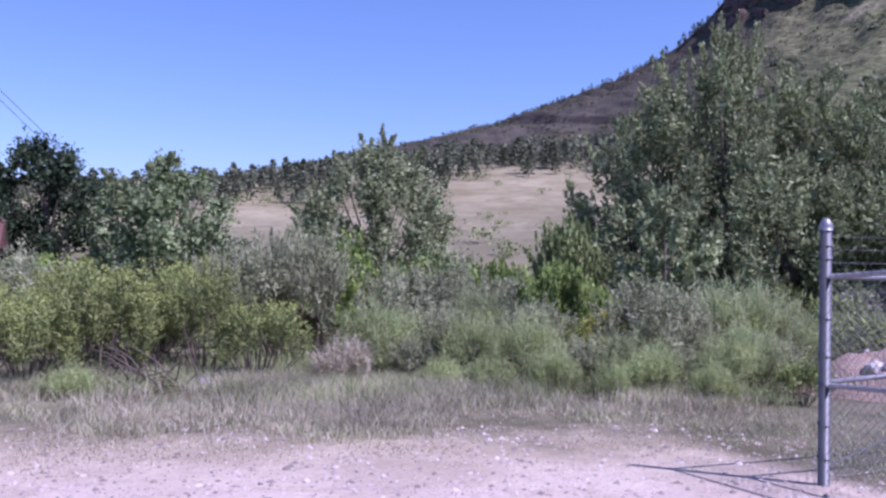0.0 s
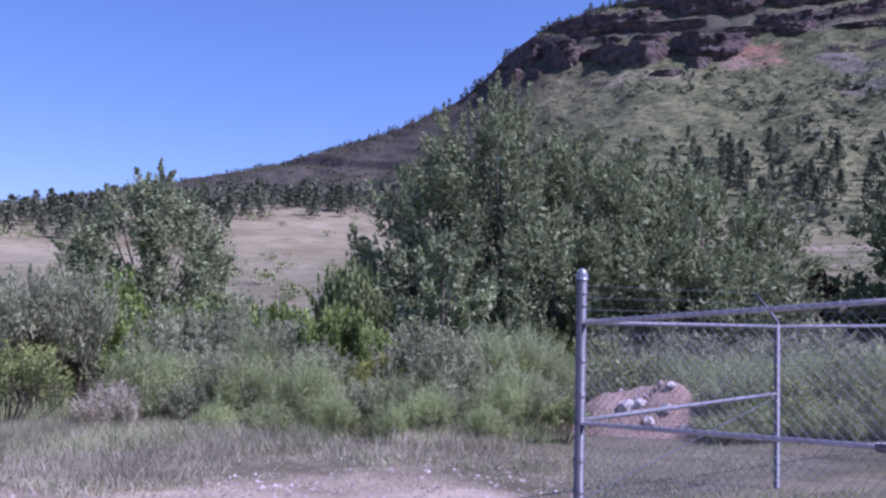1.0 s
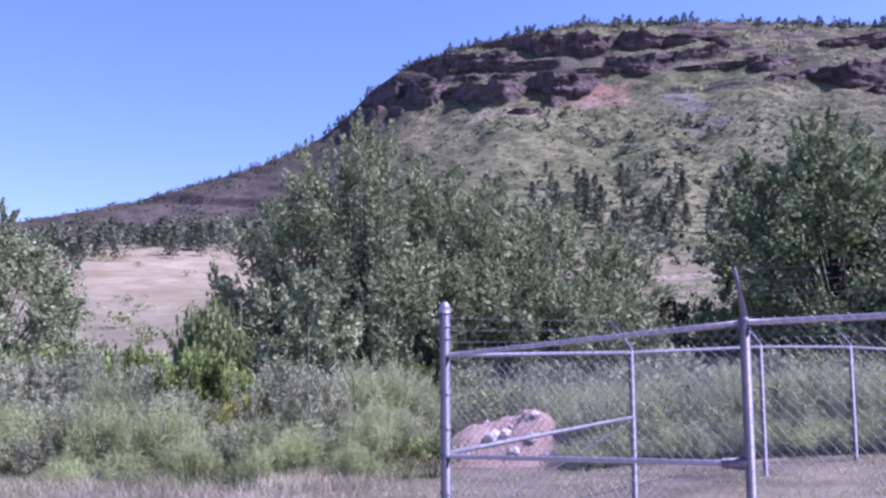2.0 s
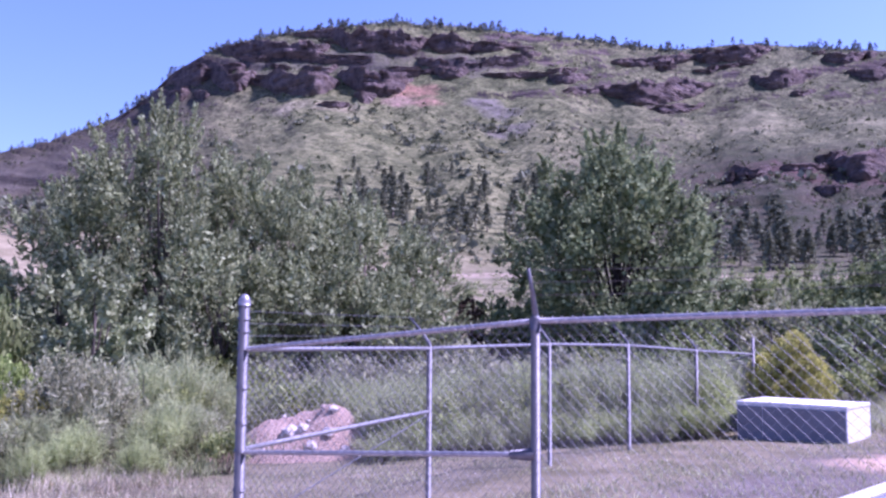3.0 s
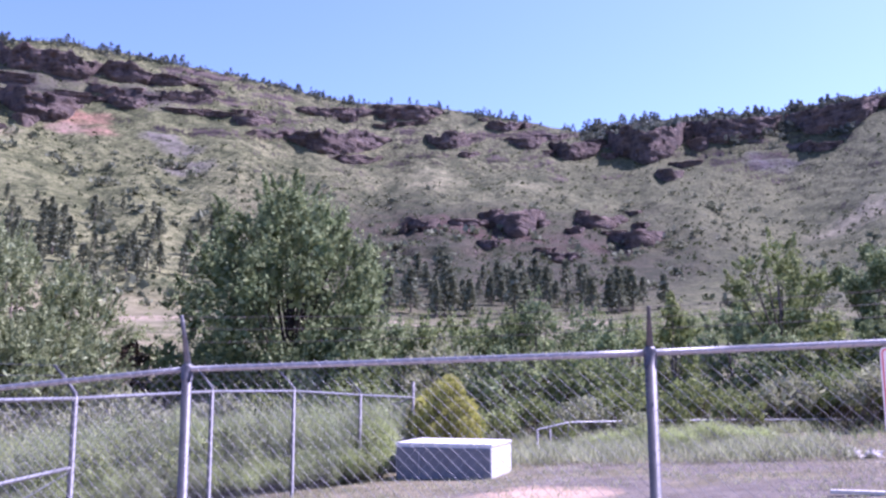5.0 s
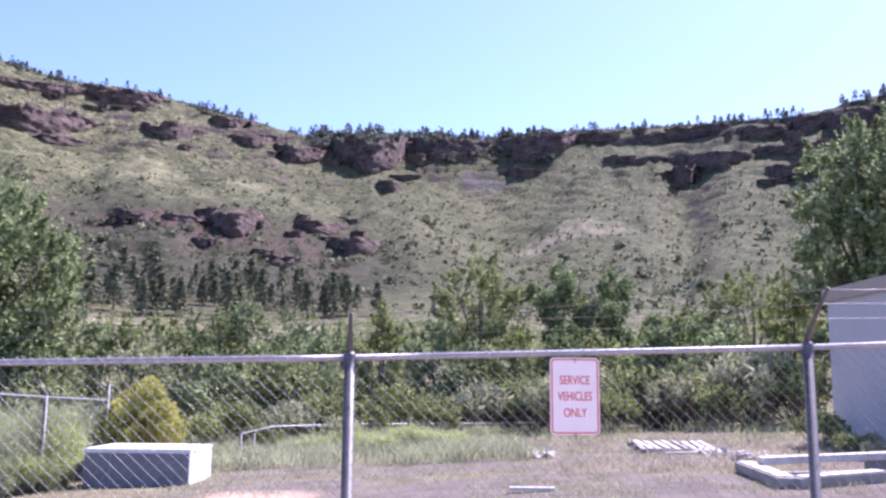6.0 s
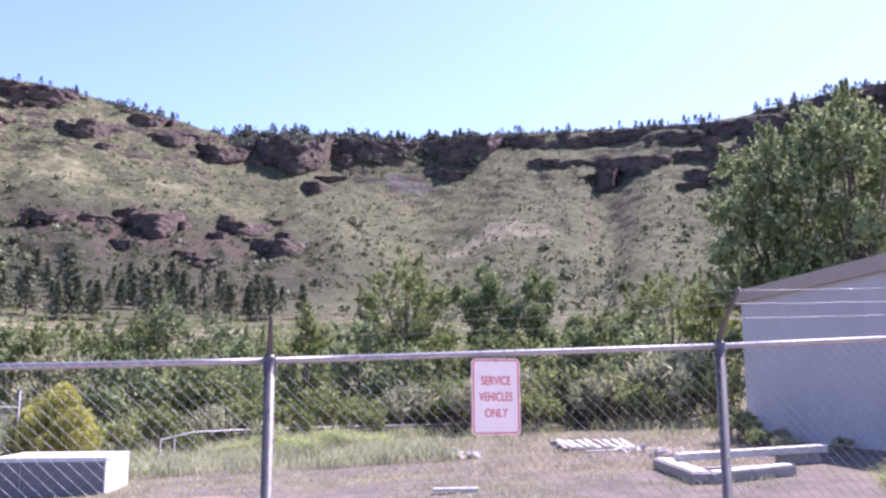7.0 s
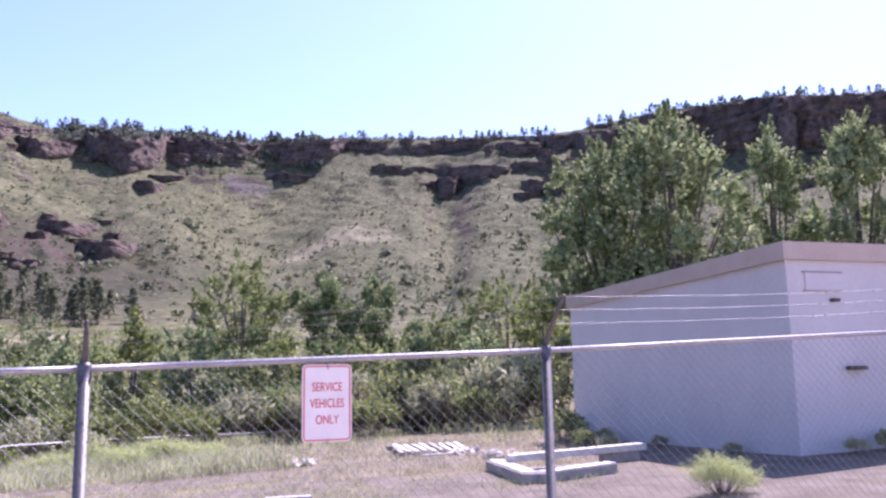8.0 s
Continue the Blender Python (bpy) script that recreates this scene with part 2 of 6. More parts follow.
def hill(x, y, r, a):
    """Height of the slopes beyond the meadow."""
    top_r = around(a, SKY_A, SKY_R)
    top = np.tan(np.radians(around(a, SKY_A, SKY_E)))
    low = np.tan(np.radians(around(a, EDGE_A, EDGE_E, 3.0)))
    s = np.clip((r - FOOT) / (top_r - FOOT), 0, 1)
    deg = np.degrees(np.arctan(low + (top - low) * s ** 0.95))
    # spurs and gullies
    swing = (fbm(a * 0.11, s * 0.9, 3, 23) - 0.5) * 4.4 + (fbm(a * 0.4, s * 6.0, 3, 29) - 0.5) * 0.9
    for at, wide, deep in ((56, 2.6, 1.0), (84, 3.4, 1.6), (95.5, 1.6, 1.5), (44, 2.0, 0.5), (108, 2.0, 0.9)):
        swing = swing - deep * np.exp(-((a - at) / wide) ** 2)
    deg = deg + swing * np.sin(s * math.pi) ** 1.3
    # ledges, each a steep riser between two benches
    wave = 1.1 * (fbm(a * 0.22, a * 0.0 + 5.5, 3, 61) - 0.5)
    ragged = fbm(a * 0.55, deg * 1.3, 4, 71)
    for at, wide, high, thick, sheer in MESA_LEDGES + BOWL_LEDGES:
        part_of = np.exp(-((a - at) / wide) ** 4) * step(ragged, 0.12, 0.4)
        q = (deg - high - wave * 0.5) / (thick * 0.55)
        deg = deg + part_of * min(sheer * 0.4, 2.3) * thick * 0.55 * (np.tanh(4 * q) - np.tanh(0.4 * q))
    fine = (fbm(a * 1.3, deg * 3.0, 4, 81) - 0.5)
    q = deg * 1.9 + 1.5 * wave
    q = q - np.floor(q)
    rough = step(s, 0.55, 0.8) * step(fbm(a * 0.4, s * 5, 3, 91), 0.42, 0.6)
    deg = deg + rough * 0.22 * np.sin(q * 2 * math.pi) * step(ragged, 0.3, 0.5)
    deg = deg + 0.5 * fine * step(s, 0.03, 0.3) * (1 - step(s, 0.93, 1.0))
    deg = np.minimum(deg, np.degrees(np.arctan(top)) + 0.12 * (fbm(a * 1.5, a * 0 + 1.0, 3, 99) - 0.5))
    return EYE + r * np.tan(np.radians(deg)), s


def land(x, y):
    x, y = np.asarray(x, float), np.asarray(y, float)
    r = np.maximum(np.hypot(x, y), 1e-6)
    a = np.degrees(np.arctan2(x, y))
    keep = np.minimum(1, 42.0 / r)
    yard = 0.06 + 0.003 * x * keep - 0.05 * y * keep + 0.05 * (fbm(x * 0.6, y * 0.6, 3, 5) - 0.5) * step(r, 2, 12) + 0.5 * (fbm(x * 0.09, y * 0.09, 2, 7) - 0.5) * step(r, 18, 40)
    edge = EYE + FOOT * np.tan(np.radians(around(a, EDGE_A, EDGE_E, 3.0)))
    up = np.clip((r - 40) / (FOOT - 40), 0, 1) ** 1.15
    meadow = yard * (1 - up) + edge * up + 2.2 * (fbm(x * 0.03, y * 0.03, 3, 9) - 0.5) * np.sin(up * math.pi)
    slopes, s = hill(x, y, np.maximum(r, FOOT), a)
    top_r = around(a, SKY_A, SKY_R)
    beyond = np.clip((r - top_r) / 600.0, 0, 4)
    return np.where(r < FOOT, meadow, slopes * (1 - 0.35 * np.minimum(beyond, 2)) - 3 * beyond)


def on_land(x, y):
    return float(land(np.array([x]), np.array([y]))[0])


def polar(bearing, distance):
    return distance * math.sin(radians(bearing)), distance * math.cos(radians(bearing))


def on_hillside(bearing, height):
    """The first point of the slopes at that bearing that stands that many degrees above the eye."""
    d = np.arange(FOOT, 620.0, 1.0)
    x, y = d * math.sin(radians(bearing)), d * math.cos(radians(bearing))
    z = land(x, y)
    k = int(np.argmax(np.degrees(np.arctan((z - EYE) / d)) > height))
    return float(x[k]), float(y[k]), float(z[k])


def ground_material():
    k = Nodes("open_ground", 0.95)
    k.b.inputs["Specular IOR Level"].default_value = 0.1
    geo = k.add("ShaderNodeNewGeometry")
    p = geo.outputs["Position"]
    xyz = k.add("ShaderNodeSeparateXYZ", Vector=p)
    px, py = xyz.outputs[0], xyz.outputs[1]
    flat = k.add("ShaderNodeCombineXYZ", X=px, Y=py, Z=0.0)
    far = k.add("ShaderNodeVectorMath", Vector=flat.outputs[0])
    far.operation = "LENGTH"
    r = far.outputs["Value"]
    up = k.add("ShaderNodeSeparateXYZ", Vector=geo.outputs["Normal"]).outputs[2]
    # hills: dry grass, green low brush, bare rock where it is steep
    big = k.span(k.noise(0.013, 4.0), 0.40, 0.60)
    mid = k.span(k.noise(0.1, 6.0, 0.75), 0.42, 0.58)
    small = k.span(k.noise(0.5, 5.0, 0.75), 0.42, 0.58)
    dry = k.mix(small, (0.102, 0.104, 0.05), (0.25, 0.243, 0.128))
    green = k.mix(small, (0.03, 0.037, 0.017), (0.076, 0.086, 0.038))
    veg = k.mix(k.math("MINIMUM", k.math("ADD", k.math("MULTIPLY", mid, 0.72), k.math("ADD", k.math("MULTIPLY", big, 0.4), 0.06)), 1.0), dry, green)
    run = k.add("ShaderNodeVectorMath", Vector=p)
    run.operation = "MULTIPLY"
    run.inputs[1].default_value = (0.24, 0.24, 0.85)
    dash = k.span(k.noise(1.3, 4.0, 0.7, run.outputs[0]), 0.54, 0.62)
    veg = k.mix(k.math("MULTIPLY", dash, k.span(big, 0.0, 1.0, 0.85, 0.35)), veg, (0.30, 0.29, 0.157))
    lay = k.add("ShaderNodeVectorMath", Vector=p)
    lay.operation = "MULTIPLY"
    lay.inputs[1].default_value = (0.022, 0.022, 0.21)
    beds = k.span(k.noise(1.0, 5.0, 0.6, lay.outputs[0]), 0.38, 0.62)
    rock = k.mix(k.span(k.noise(0.22, 5.0, 0.7), 0.3, 0.7), (0.045, 0.039, 0.042), (0.135, 0.108, 0.10))
    rock = k.mix(k.math("MULTIPLY", beds, 0.55), rock, (0.24, 0.18, 0.15))
    steep = k.span(k.math("ADD", up, k.math("MULTIPLY", k.math("SUBTRACT", small, 0.5), 0.18)), 0.74, 0.60)
    thin = k.add("ShaderNodeVectorMath", Vector=p)
    thin.operation = "MULTIPLY"
    thin.inputs[1].default_value = (0.045, 0.045, 0.5)
    strata = k.span(k.noise(1.0, 5.0, 0.65, thin.outputs[0]), 0.42, 0.6)
    rock = k.mix(k.math("MULTIPLY", strata, 0.7), rock, (0.032, 0.028, 0.031))
    # lower bowl: dark brush tones that also carry the slope's shade in their colour
    shady_core = k.add("ShaderNodeVectorMath", Vector=p)
    shady_core.operation = "DISTANCE"
    shady_core.inputs[1].default_value = on_hillside(64.5, 8.6)
    thick = k.span(k.math("ADD", shady_core.outputs["Value"], k.math("MULTIPLY", k.noise(0.05, 5.0, 0.7), 90.0)), 145.0, 95.0)
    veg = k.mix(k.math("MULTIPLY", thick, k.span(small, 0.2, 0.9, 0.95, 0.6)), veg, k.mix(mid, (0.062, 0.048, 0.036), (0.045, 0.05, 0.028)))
    turn = k.math("MULTIPLY", k.math("ARCTAN2", px, py), 180.0 / math.pi)
    turn = k.math("ADD", turn, k.math("MULTIPLY", k.math("SUBTRACT", k.noise(0.02, 4.0, 0.7), 0.5), 14.0))
    rise = k.math("DIVIDE", k.math("SUBTRACT", xyz.outputs[2], EYE), r)
    rise = k.math("ADD", rise, k.math("MULTIPLY", k.math("SUBTRACT", k.noise(0.03, 4.0, 0.7), 0.5), 0.08))
    scrub = k.mix(small, (0.045, 0.037, 0.029), (0.105, 0.09, 0.06))
    veg = k.mix(k.math("MULTIPLY", k.span(turn, 25.0, 20.0), 0.85), veg, scrub)
    veg = k.mix(k.math("MULTIPLY", k.span(turn, 31.0, 22.0), k.span(small, 0.2, 0.9, 0.6, 0.2)), veg, scrub)
    brushy = k.math("MULTIPLY", k.span(turn, 64.0, 71.0), k.span(turn, 82.0, 90.0, 1.0, 0.6))
    veg = k.mix(k.math("MULTIPLY", brushy, k.span(mid, 0.0, 1.0, 0.65, 0.3)), veg, k.mix(small, (0.06, 0.068, 0.032), (0.12, 0.125, 0.062)))
    # shade of the lower bowl painted in by bearing and height, over brush tones
    bowl_shade = k.math("MULTIPLY", k.math("MULTIPLY", k.span(turn, 50.0, 56.0), k.span(turn, 78.0, 72.0)), k.span(rise, 0.205, 0.17))
    veg = k.mix(k.math("MULTIPLY", bowl_shade, 0.8), veg, k.mix(mid, k.mix(small, (0.036, 0.028, 0.024), (0.095, 0.078, 0.055)), (0.026, 0.032, 0.016)))
    # sunlit slopes: the brightness is mixed into the grass colour by bearing
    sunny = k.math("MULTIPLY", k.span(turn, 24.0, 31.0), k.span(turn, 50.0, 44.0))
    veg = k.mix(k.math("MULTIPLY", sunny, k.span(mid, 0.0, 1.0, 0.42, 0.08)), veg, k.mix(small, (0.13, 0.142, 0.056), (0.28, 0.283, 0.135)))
    veg = k.mix(k.math("MULTIPLY", k.span(turn, 50.0, 56.0), k.span(small, 0.2, 0.9, 0.4, 0.12)), veg, (0.066, 0.07, 0.045))
    veg = k.mix(k.math("MULTIPLY", k.span(turn, 84.0, 88.0), k.span(small, 0.2, 0.9, 0.5, 0.15)), veg, (0.066, 0.074, 0.042))
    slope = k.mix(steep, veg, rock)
    BARE_PATCHES_WEST = [
        (37.4, 15.9, 13.0, (0.37, 0.195, 0.14)), (36.4, 15.4, 11.0, (0.32, 0.21, 0.165)), (38.3, 15.5, 9.0, (0.34, 0.19, 0.14)),
        (43.6, 13.4, 13.0, (0.20, 0.175, 0.16)), (43.0, 14.6, 12.0, (0.17, 0.155, 0.135)), (42.0, 15.4, 11.0, (0.19, 0.17, 0.15)),
        (88.4, 10.4, 26.0, (0.24, 0.22, 0.15)), (86.5, 9.2, 18.0, (0.23, 0.21, 0.14)), (82.0, 13.4, 18.0, (0.12, 0.11, 0.115)),
        (60.3, 13.6, 15.0, (0.26, 0.25, 0.14)), (59.6, 12.9, 12.0, (0.30, 0.28, 0.16)), (66.5, 12.8, 13.0, (0.25, 0.24, 0.135)),
        (32.0, 14.9, 12.0, (0.40, 0.34, 0.22)), (29.0, 14.8, 10.0, (0.36, 0.32, 0.20)),
    ]
    BARE_PATCHES_MIDDLE = [
        (59.5, 10.3, 20.0, (0.095, 0.058, 0.05)), (64.0, 9.6, 24.0, (0.09, 0.056, 0.05)), (69.0, 9.0, 22.0, (0.085, 0.06, 0.05)),
        (23.0, 16.2, 26.0, (0.085, 0.078, 0.07)), (28.0, 17.6, 34.0, (0.085, 0.078, 0.07)), (34.0, 18.2, 34.0, (0.09, 0.082, 0.072)),
        (40.5, 18.2, 26.0, (0.09, 0.082, 0.072)), (6.0, 7.7, 70.0, (0.105, 0.093, 0.074)), (13.0, 9.6, 60.0, (0.105, 0.093, 0.074)),
        (19.0, 12.5, 40.0, (0.11, 0.10, 0.075)),
    ]
    for bearing, height, wide, tone in BARE_PATCHES_WEST + BARE_PATCHES_MIDDLE:
        at = on_hillside(bearing, height)
        d = k.add("ShaderNodeVectorMath", Vector=p)
        d.operation = "DISTANCE"
        d.inputs[1].default_value = at
        worn = k.math("MULTIPLY", k.span(k.math("ADD", d.outputs["Value"], k.math("MULTIPLY", k.noise(0.12, 4.0, 0.7), wide * 1.4)), wide * 1.75, wide * 1.25), k.math("MULTIPLY", k.span(small, 0.1, 0.8, 0.45, 0.95), k.span(mid, 0.1, 0.9, 1.0, 0.45)))
        slope = k.mix(worn, slope, tone)
    # meadow: pale straw with tan soil
    straw = k.mix(k.span(k.noise(0.07, 5.0, 0.65), 0.38, 0.62), (0.21, 0.18, 0.10), (0.355, 0.31, 0.19))
    straw = k.mix(k.span(k.noise(0.4, 5.0, 0.75), 0.48, 0.62, 0.0, 0.7), straw, (0.19, 0.165, 0.09))
    straw = k.mix(k.math("MULTIPLY", k.span(turn, 44.0, 52.0), 0.85), straw, k.mix(small, (0.06, 0.058, 0.03), (0.15, 0.138, 0.08)))
    herbs = k.math("MULTIPLY", k.span(turn, 34.0, 26.0), k.span(k.math("ADD", r, k.math("MULTIPLY", k.noise(0.06, 4.0, 0.7), 60.0)), 135.0, 95.0))
    straw = k.mix(k.math("MULTIPLY", herbs, k.span(k.noise(0.35, 5.0, 0.75), 0.4, 0.6, 0.45, 0.95)), straw, k.mix(k.noise(0.9, 4.0, 0.7), (0.11, 0.105, 0.06), (0.215, 0.2, 0.125)))
    track = k.math("ABSOLUTE", k.math("SUBTRACT", k.math("ADD", r, k.math("MULTIPLY", k.noise(0.05, 3.0), 10.0)), 134.0))
    straw = k.mix(k.math("MULTIPLY", k.math("MULTIPLY", k.span(track, 6.5, 4.5), k.span(turn, 30.0, 36.0)), k.span(turn, 78.0, 74.0)), straw, k.mix(small, (0.30, 0.24, 0.165), (0.42, 0.335, 0.24)))
    damp = k.add("ShaderNodeVectorMath", Vector=p)
    damp.operation = "DISTANCE"
    damp.inputs[1].default_value = (*polar(66, 120), 8.0)
    lush = k.math("MULTIPLY", k.span(damp.outputs["Value"], 75.0, 45.0), k.span(k.noise(0.12, 4.0, 0.65), 0.36, 0.56, 0.25, 1.0))
    straw = k.mix(lush, straw, k.mix(small, (0.07, 0.078, 0.038), (0.15, 0.15, 0.085)))
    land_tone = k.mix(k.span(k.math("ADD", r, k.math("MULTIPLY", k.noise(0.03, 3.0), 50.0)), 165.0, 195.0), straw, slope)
    # brush floor, and the bare gravel yard
    litter = k.mix(k.span(k.noise(1.3, 4.0, 0.65), 0.35, 0.65), (0.13, 0.12, 0.07), (0.235, 0.205, 0.135))
    land_tone = k.mix(k.span(r, 34.0, 60.0), litter, land_tone)
    dirt = k.mix(k.span(k.noise(0.8, 5.0, 0.6), 0.35, 0.65), (0.56, 0.445, 0.36), (0.72, 0.585, 0.485))
    pebble = k.add("ShaderNodeTexVoronoi", Scale=28.0)
    k.t.links.new(p, pebble.inputs["Vector"])
    dirt = k.mix(k.span(pebble.outputs["Distance"], 0.1, 0.5, 0.55, 0.0), dirt, k.mix(k.noise(9.0, 2.0), (0.24, 0.20, 0.185), (0.52, 0.46, 0.43)))
    lie = k.add("ShaderNodeVectorMath", Vector=p)
    lie.operation = "MULTIPLY"
    lie.inputs[1].default_value = (0.9, 2.6, 1.0)
    dirt = k.mix(k.span(k.noise(1.0, 6.0, 0.7, lie.outputs[0]), 0.5, 0.66, 0.0, 0.6), dirt, (0.46, 0.36, 0.255))
    dirt = k.mix(k.span(k.noise(5.0, 6.0, 0.8), 0.50, 0.66, 0.0, 0.5), dirt, (0.30, 0.24, 0.195))
    wob = k.math("MULTIPLY", k.math("SUBTRACT", k.noise(0.7, 4.0, 0.6), 0.5), 3.2)
    tatter = k.math("MULTIPLY", k.math("SUBTRACT", k.noise(3.2, 5.0, 0.7), 0.5), 3.4)
    front = k.span(k.math("ADD", k.math("ADD", py, wob), tatter), 9.3, 7.9)
    worn_tone = k.mix(k.span(k.noise(1.6, 5.0, 0.7), 0.42, 0.66), (0.36, 0.295, 0.195), (0.54, 0.45, 0.325))
    dirt = k.mix(k.span(k.math("ADD", py, tatter), 5.6, 8.4), dirt, worn_tone)
    yard_in = k.math("MULTIPLY", k.span(k.math("ADD", px, wob), 24.0, 20.0), k.span(k.math("ADD", k.math("SUBTRACT", py, k.math("MULTIPLY", px, 0.12)), wob), 5.4, 4.0))
    patch = k.span(k.noise(0.55, 5.0, 0.65), 0.36, 0.58)
    inner = k.math("MULTIPLY", yard_in, k.span(k.math("SUBTRACT", patch, k.span(px, 8.0, 14.0, -0.6, 0.1)), 0.1, 0.7))
    before = k.math("MULTIPLY", front, k.span(k.math("ADD", px, k.math("MULTIPLY", py, 0.33)), 5.4, 5.0))
    land_tone = k.mix(k.math("MULTIPLY", inner, 0.8), land_tone, k.mix(k.span(k.noise(2.2, 5.0, 0.65), 0.35, 0.65), (0.11, 0.094, 0.083), (0.205, 0.178, 0.158)))
    land_tone = k.mix(before, land_tone, dirt)
    soil = k.add("ShaderNodeVectorMath", Vector=p)
    soil.operation = "DISTANCE"
    soil.inputs[1].default_value = (11.3, 4.75, -0.15)
    bared = k.span(k.math("ADD", soil.outputs["Value"], k.math("MULTIPLY", k.noise(1.4, 4.0, 0.65), 1.2)), 1.75, 1.2)
    land_tone = k.mix(bared, land_tone, k.mix(k.noise(6.0, 4.0), (0.40, 0.27, 0.18), (0.58, 0.43, 0.31)))
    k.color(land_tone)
    fine = k.add("ShaderNodeBump", Strength=0.9, Distance=0.05, Height=k.noise(9.0, 6.0, 0.72))
    ledge = k.math("ADD", k.noise(0.5, 5.0, 0.65), k.math("MULTIPLY", k.math("MULTIPLY", strata, steep), 1.2))
    coarse = k.add("ShaderNodeBump", Strength=0.8, Distance=1.4, Height=ledge, Normal=fine.outputs[0])
    soft = k.t.nodes.new("ShaderNodeMix")
    soft.data_type = "VECTOR"
    k.wire(soft.inputs[0], k.span(r, 80.0, 200.0))
    k.t.links.new(fine.outputs[0], soft.inputs[4])
    k.t.links.new(coarse.outputs[0], soft.inputs[5])
    k.t.links.new(soft.outputs[1], k.b.inputs["Normal"])
    return k.m


def land_sheet():
    cols = np.concatenate([np.arange(-180, -32, 4.0), np.arange(-32, 128, 0.31), np.arange(128, 180, 4.0)])
    near_r = np.concatenate([np.linspace(0.0, 14, 40)[1:], np.geomspace(14.5, FOOT - 0.5, 60)])
    ss = np.concatenate([np.linspace(0.0, 0.5, 60), np.linspace(0.506, 1.0, 100), [1.02, 1.05, 1.1, 1.2, 1.5, 2.0, 3.0, 4.5, 6.5]])
    top = around(cols, SKY_A, SKY_R)
    r = np.stack([np.full(len(cols), q) for q in near_r] + [FOOT + s * (top - FOOT) for s in ss])
    a = np.radians(np.broadcast_to(cols, r.shape))
    x, y = r * np.sin(a), r * np.cos(a)
    z = land(x, y)
    n, m = r.shape
    verts = np.stack([x, y, z], -1).reshape(-1, 3)
    i, j = np.meshgrid(np.arange(n - 1), np.arange(m), indexing="ij")
    k = (j + 1) % m
    quads = np.stack([i * m + j, i * m + k, (i + 1) * m + k, (i + 1) * m + j], -1).reshape(-1, 4)[:, ::-1]
    hub = len(verts)
    verts = np.vstack([verts, [[0, 0, on_land(0, 0)]]])
    j = np.arange(m)
    cap = np.stack([np.full(m, hub), np.full(m, hub), (j + 1) % m, j], -1)
    me = mesh_from("ground", verts, quads, ground_material(), True)
    bm = bmesh.new()
    bm.from_mesh(me)
    bm.verts.ensure_lookup_table()
    for t in cap:
        bm.faces.new([bm.verts[i] for i in t[1:]]).smooth = True
    bmesh.ops.recalc_face_normals(bm, faces=bm.faces[-m:])
    bm.to_mesh(me)
    bm.free()
    return tagged(new("ground", me), "dry gravel yard and meadow rising to rocky hills", "ground", kind="structure")


land_sheet()


# ---- plants: builders ----
def bezier(p, q, s, t):
    t = t[:, None]
    return (1 - t) ** 2 * p + 2 * t * (1 - t) * q + t * t * s


def unit(v):
    return v / (np.linalg.norm(v, axis=-1, keepdims=True) + 1e-9)


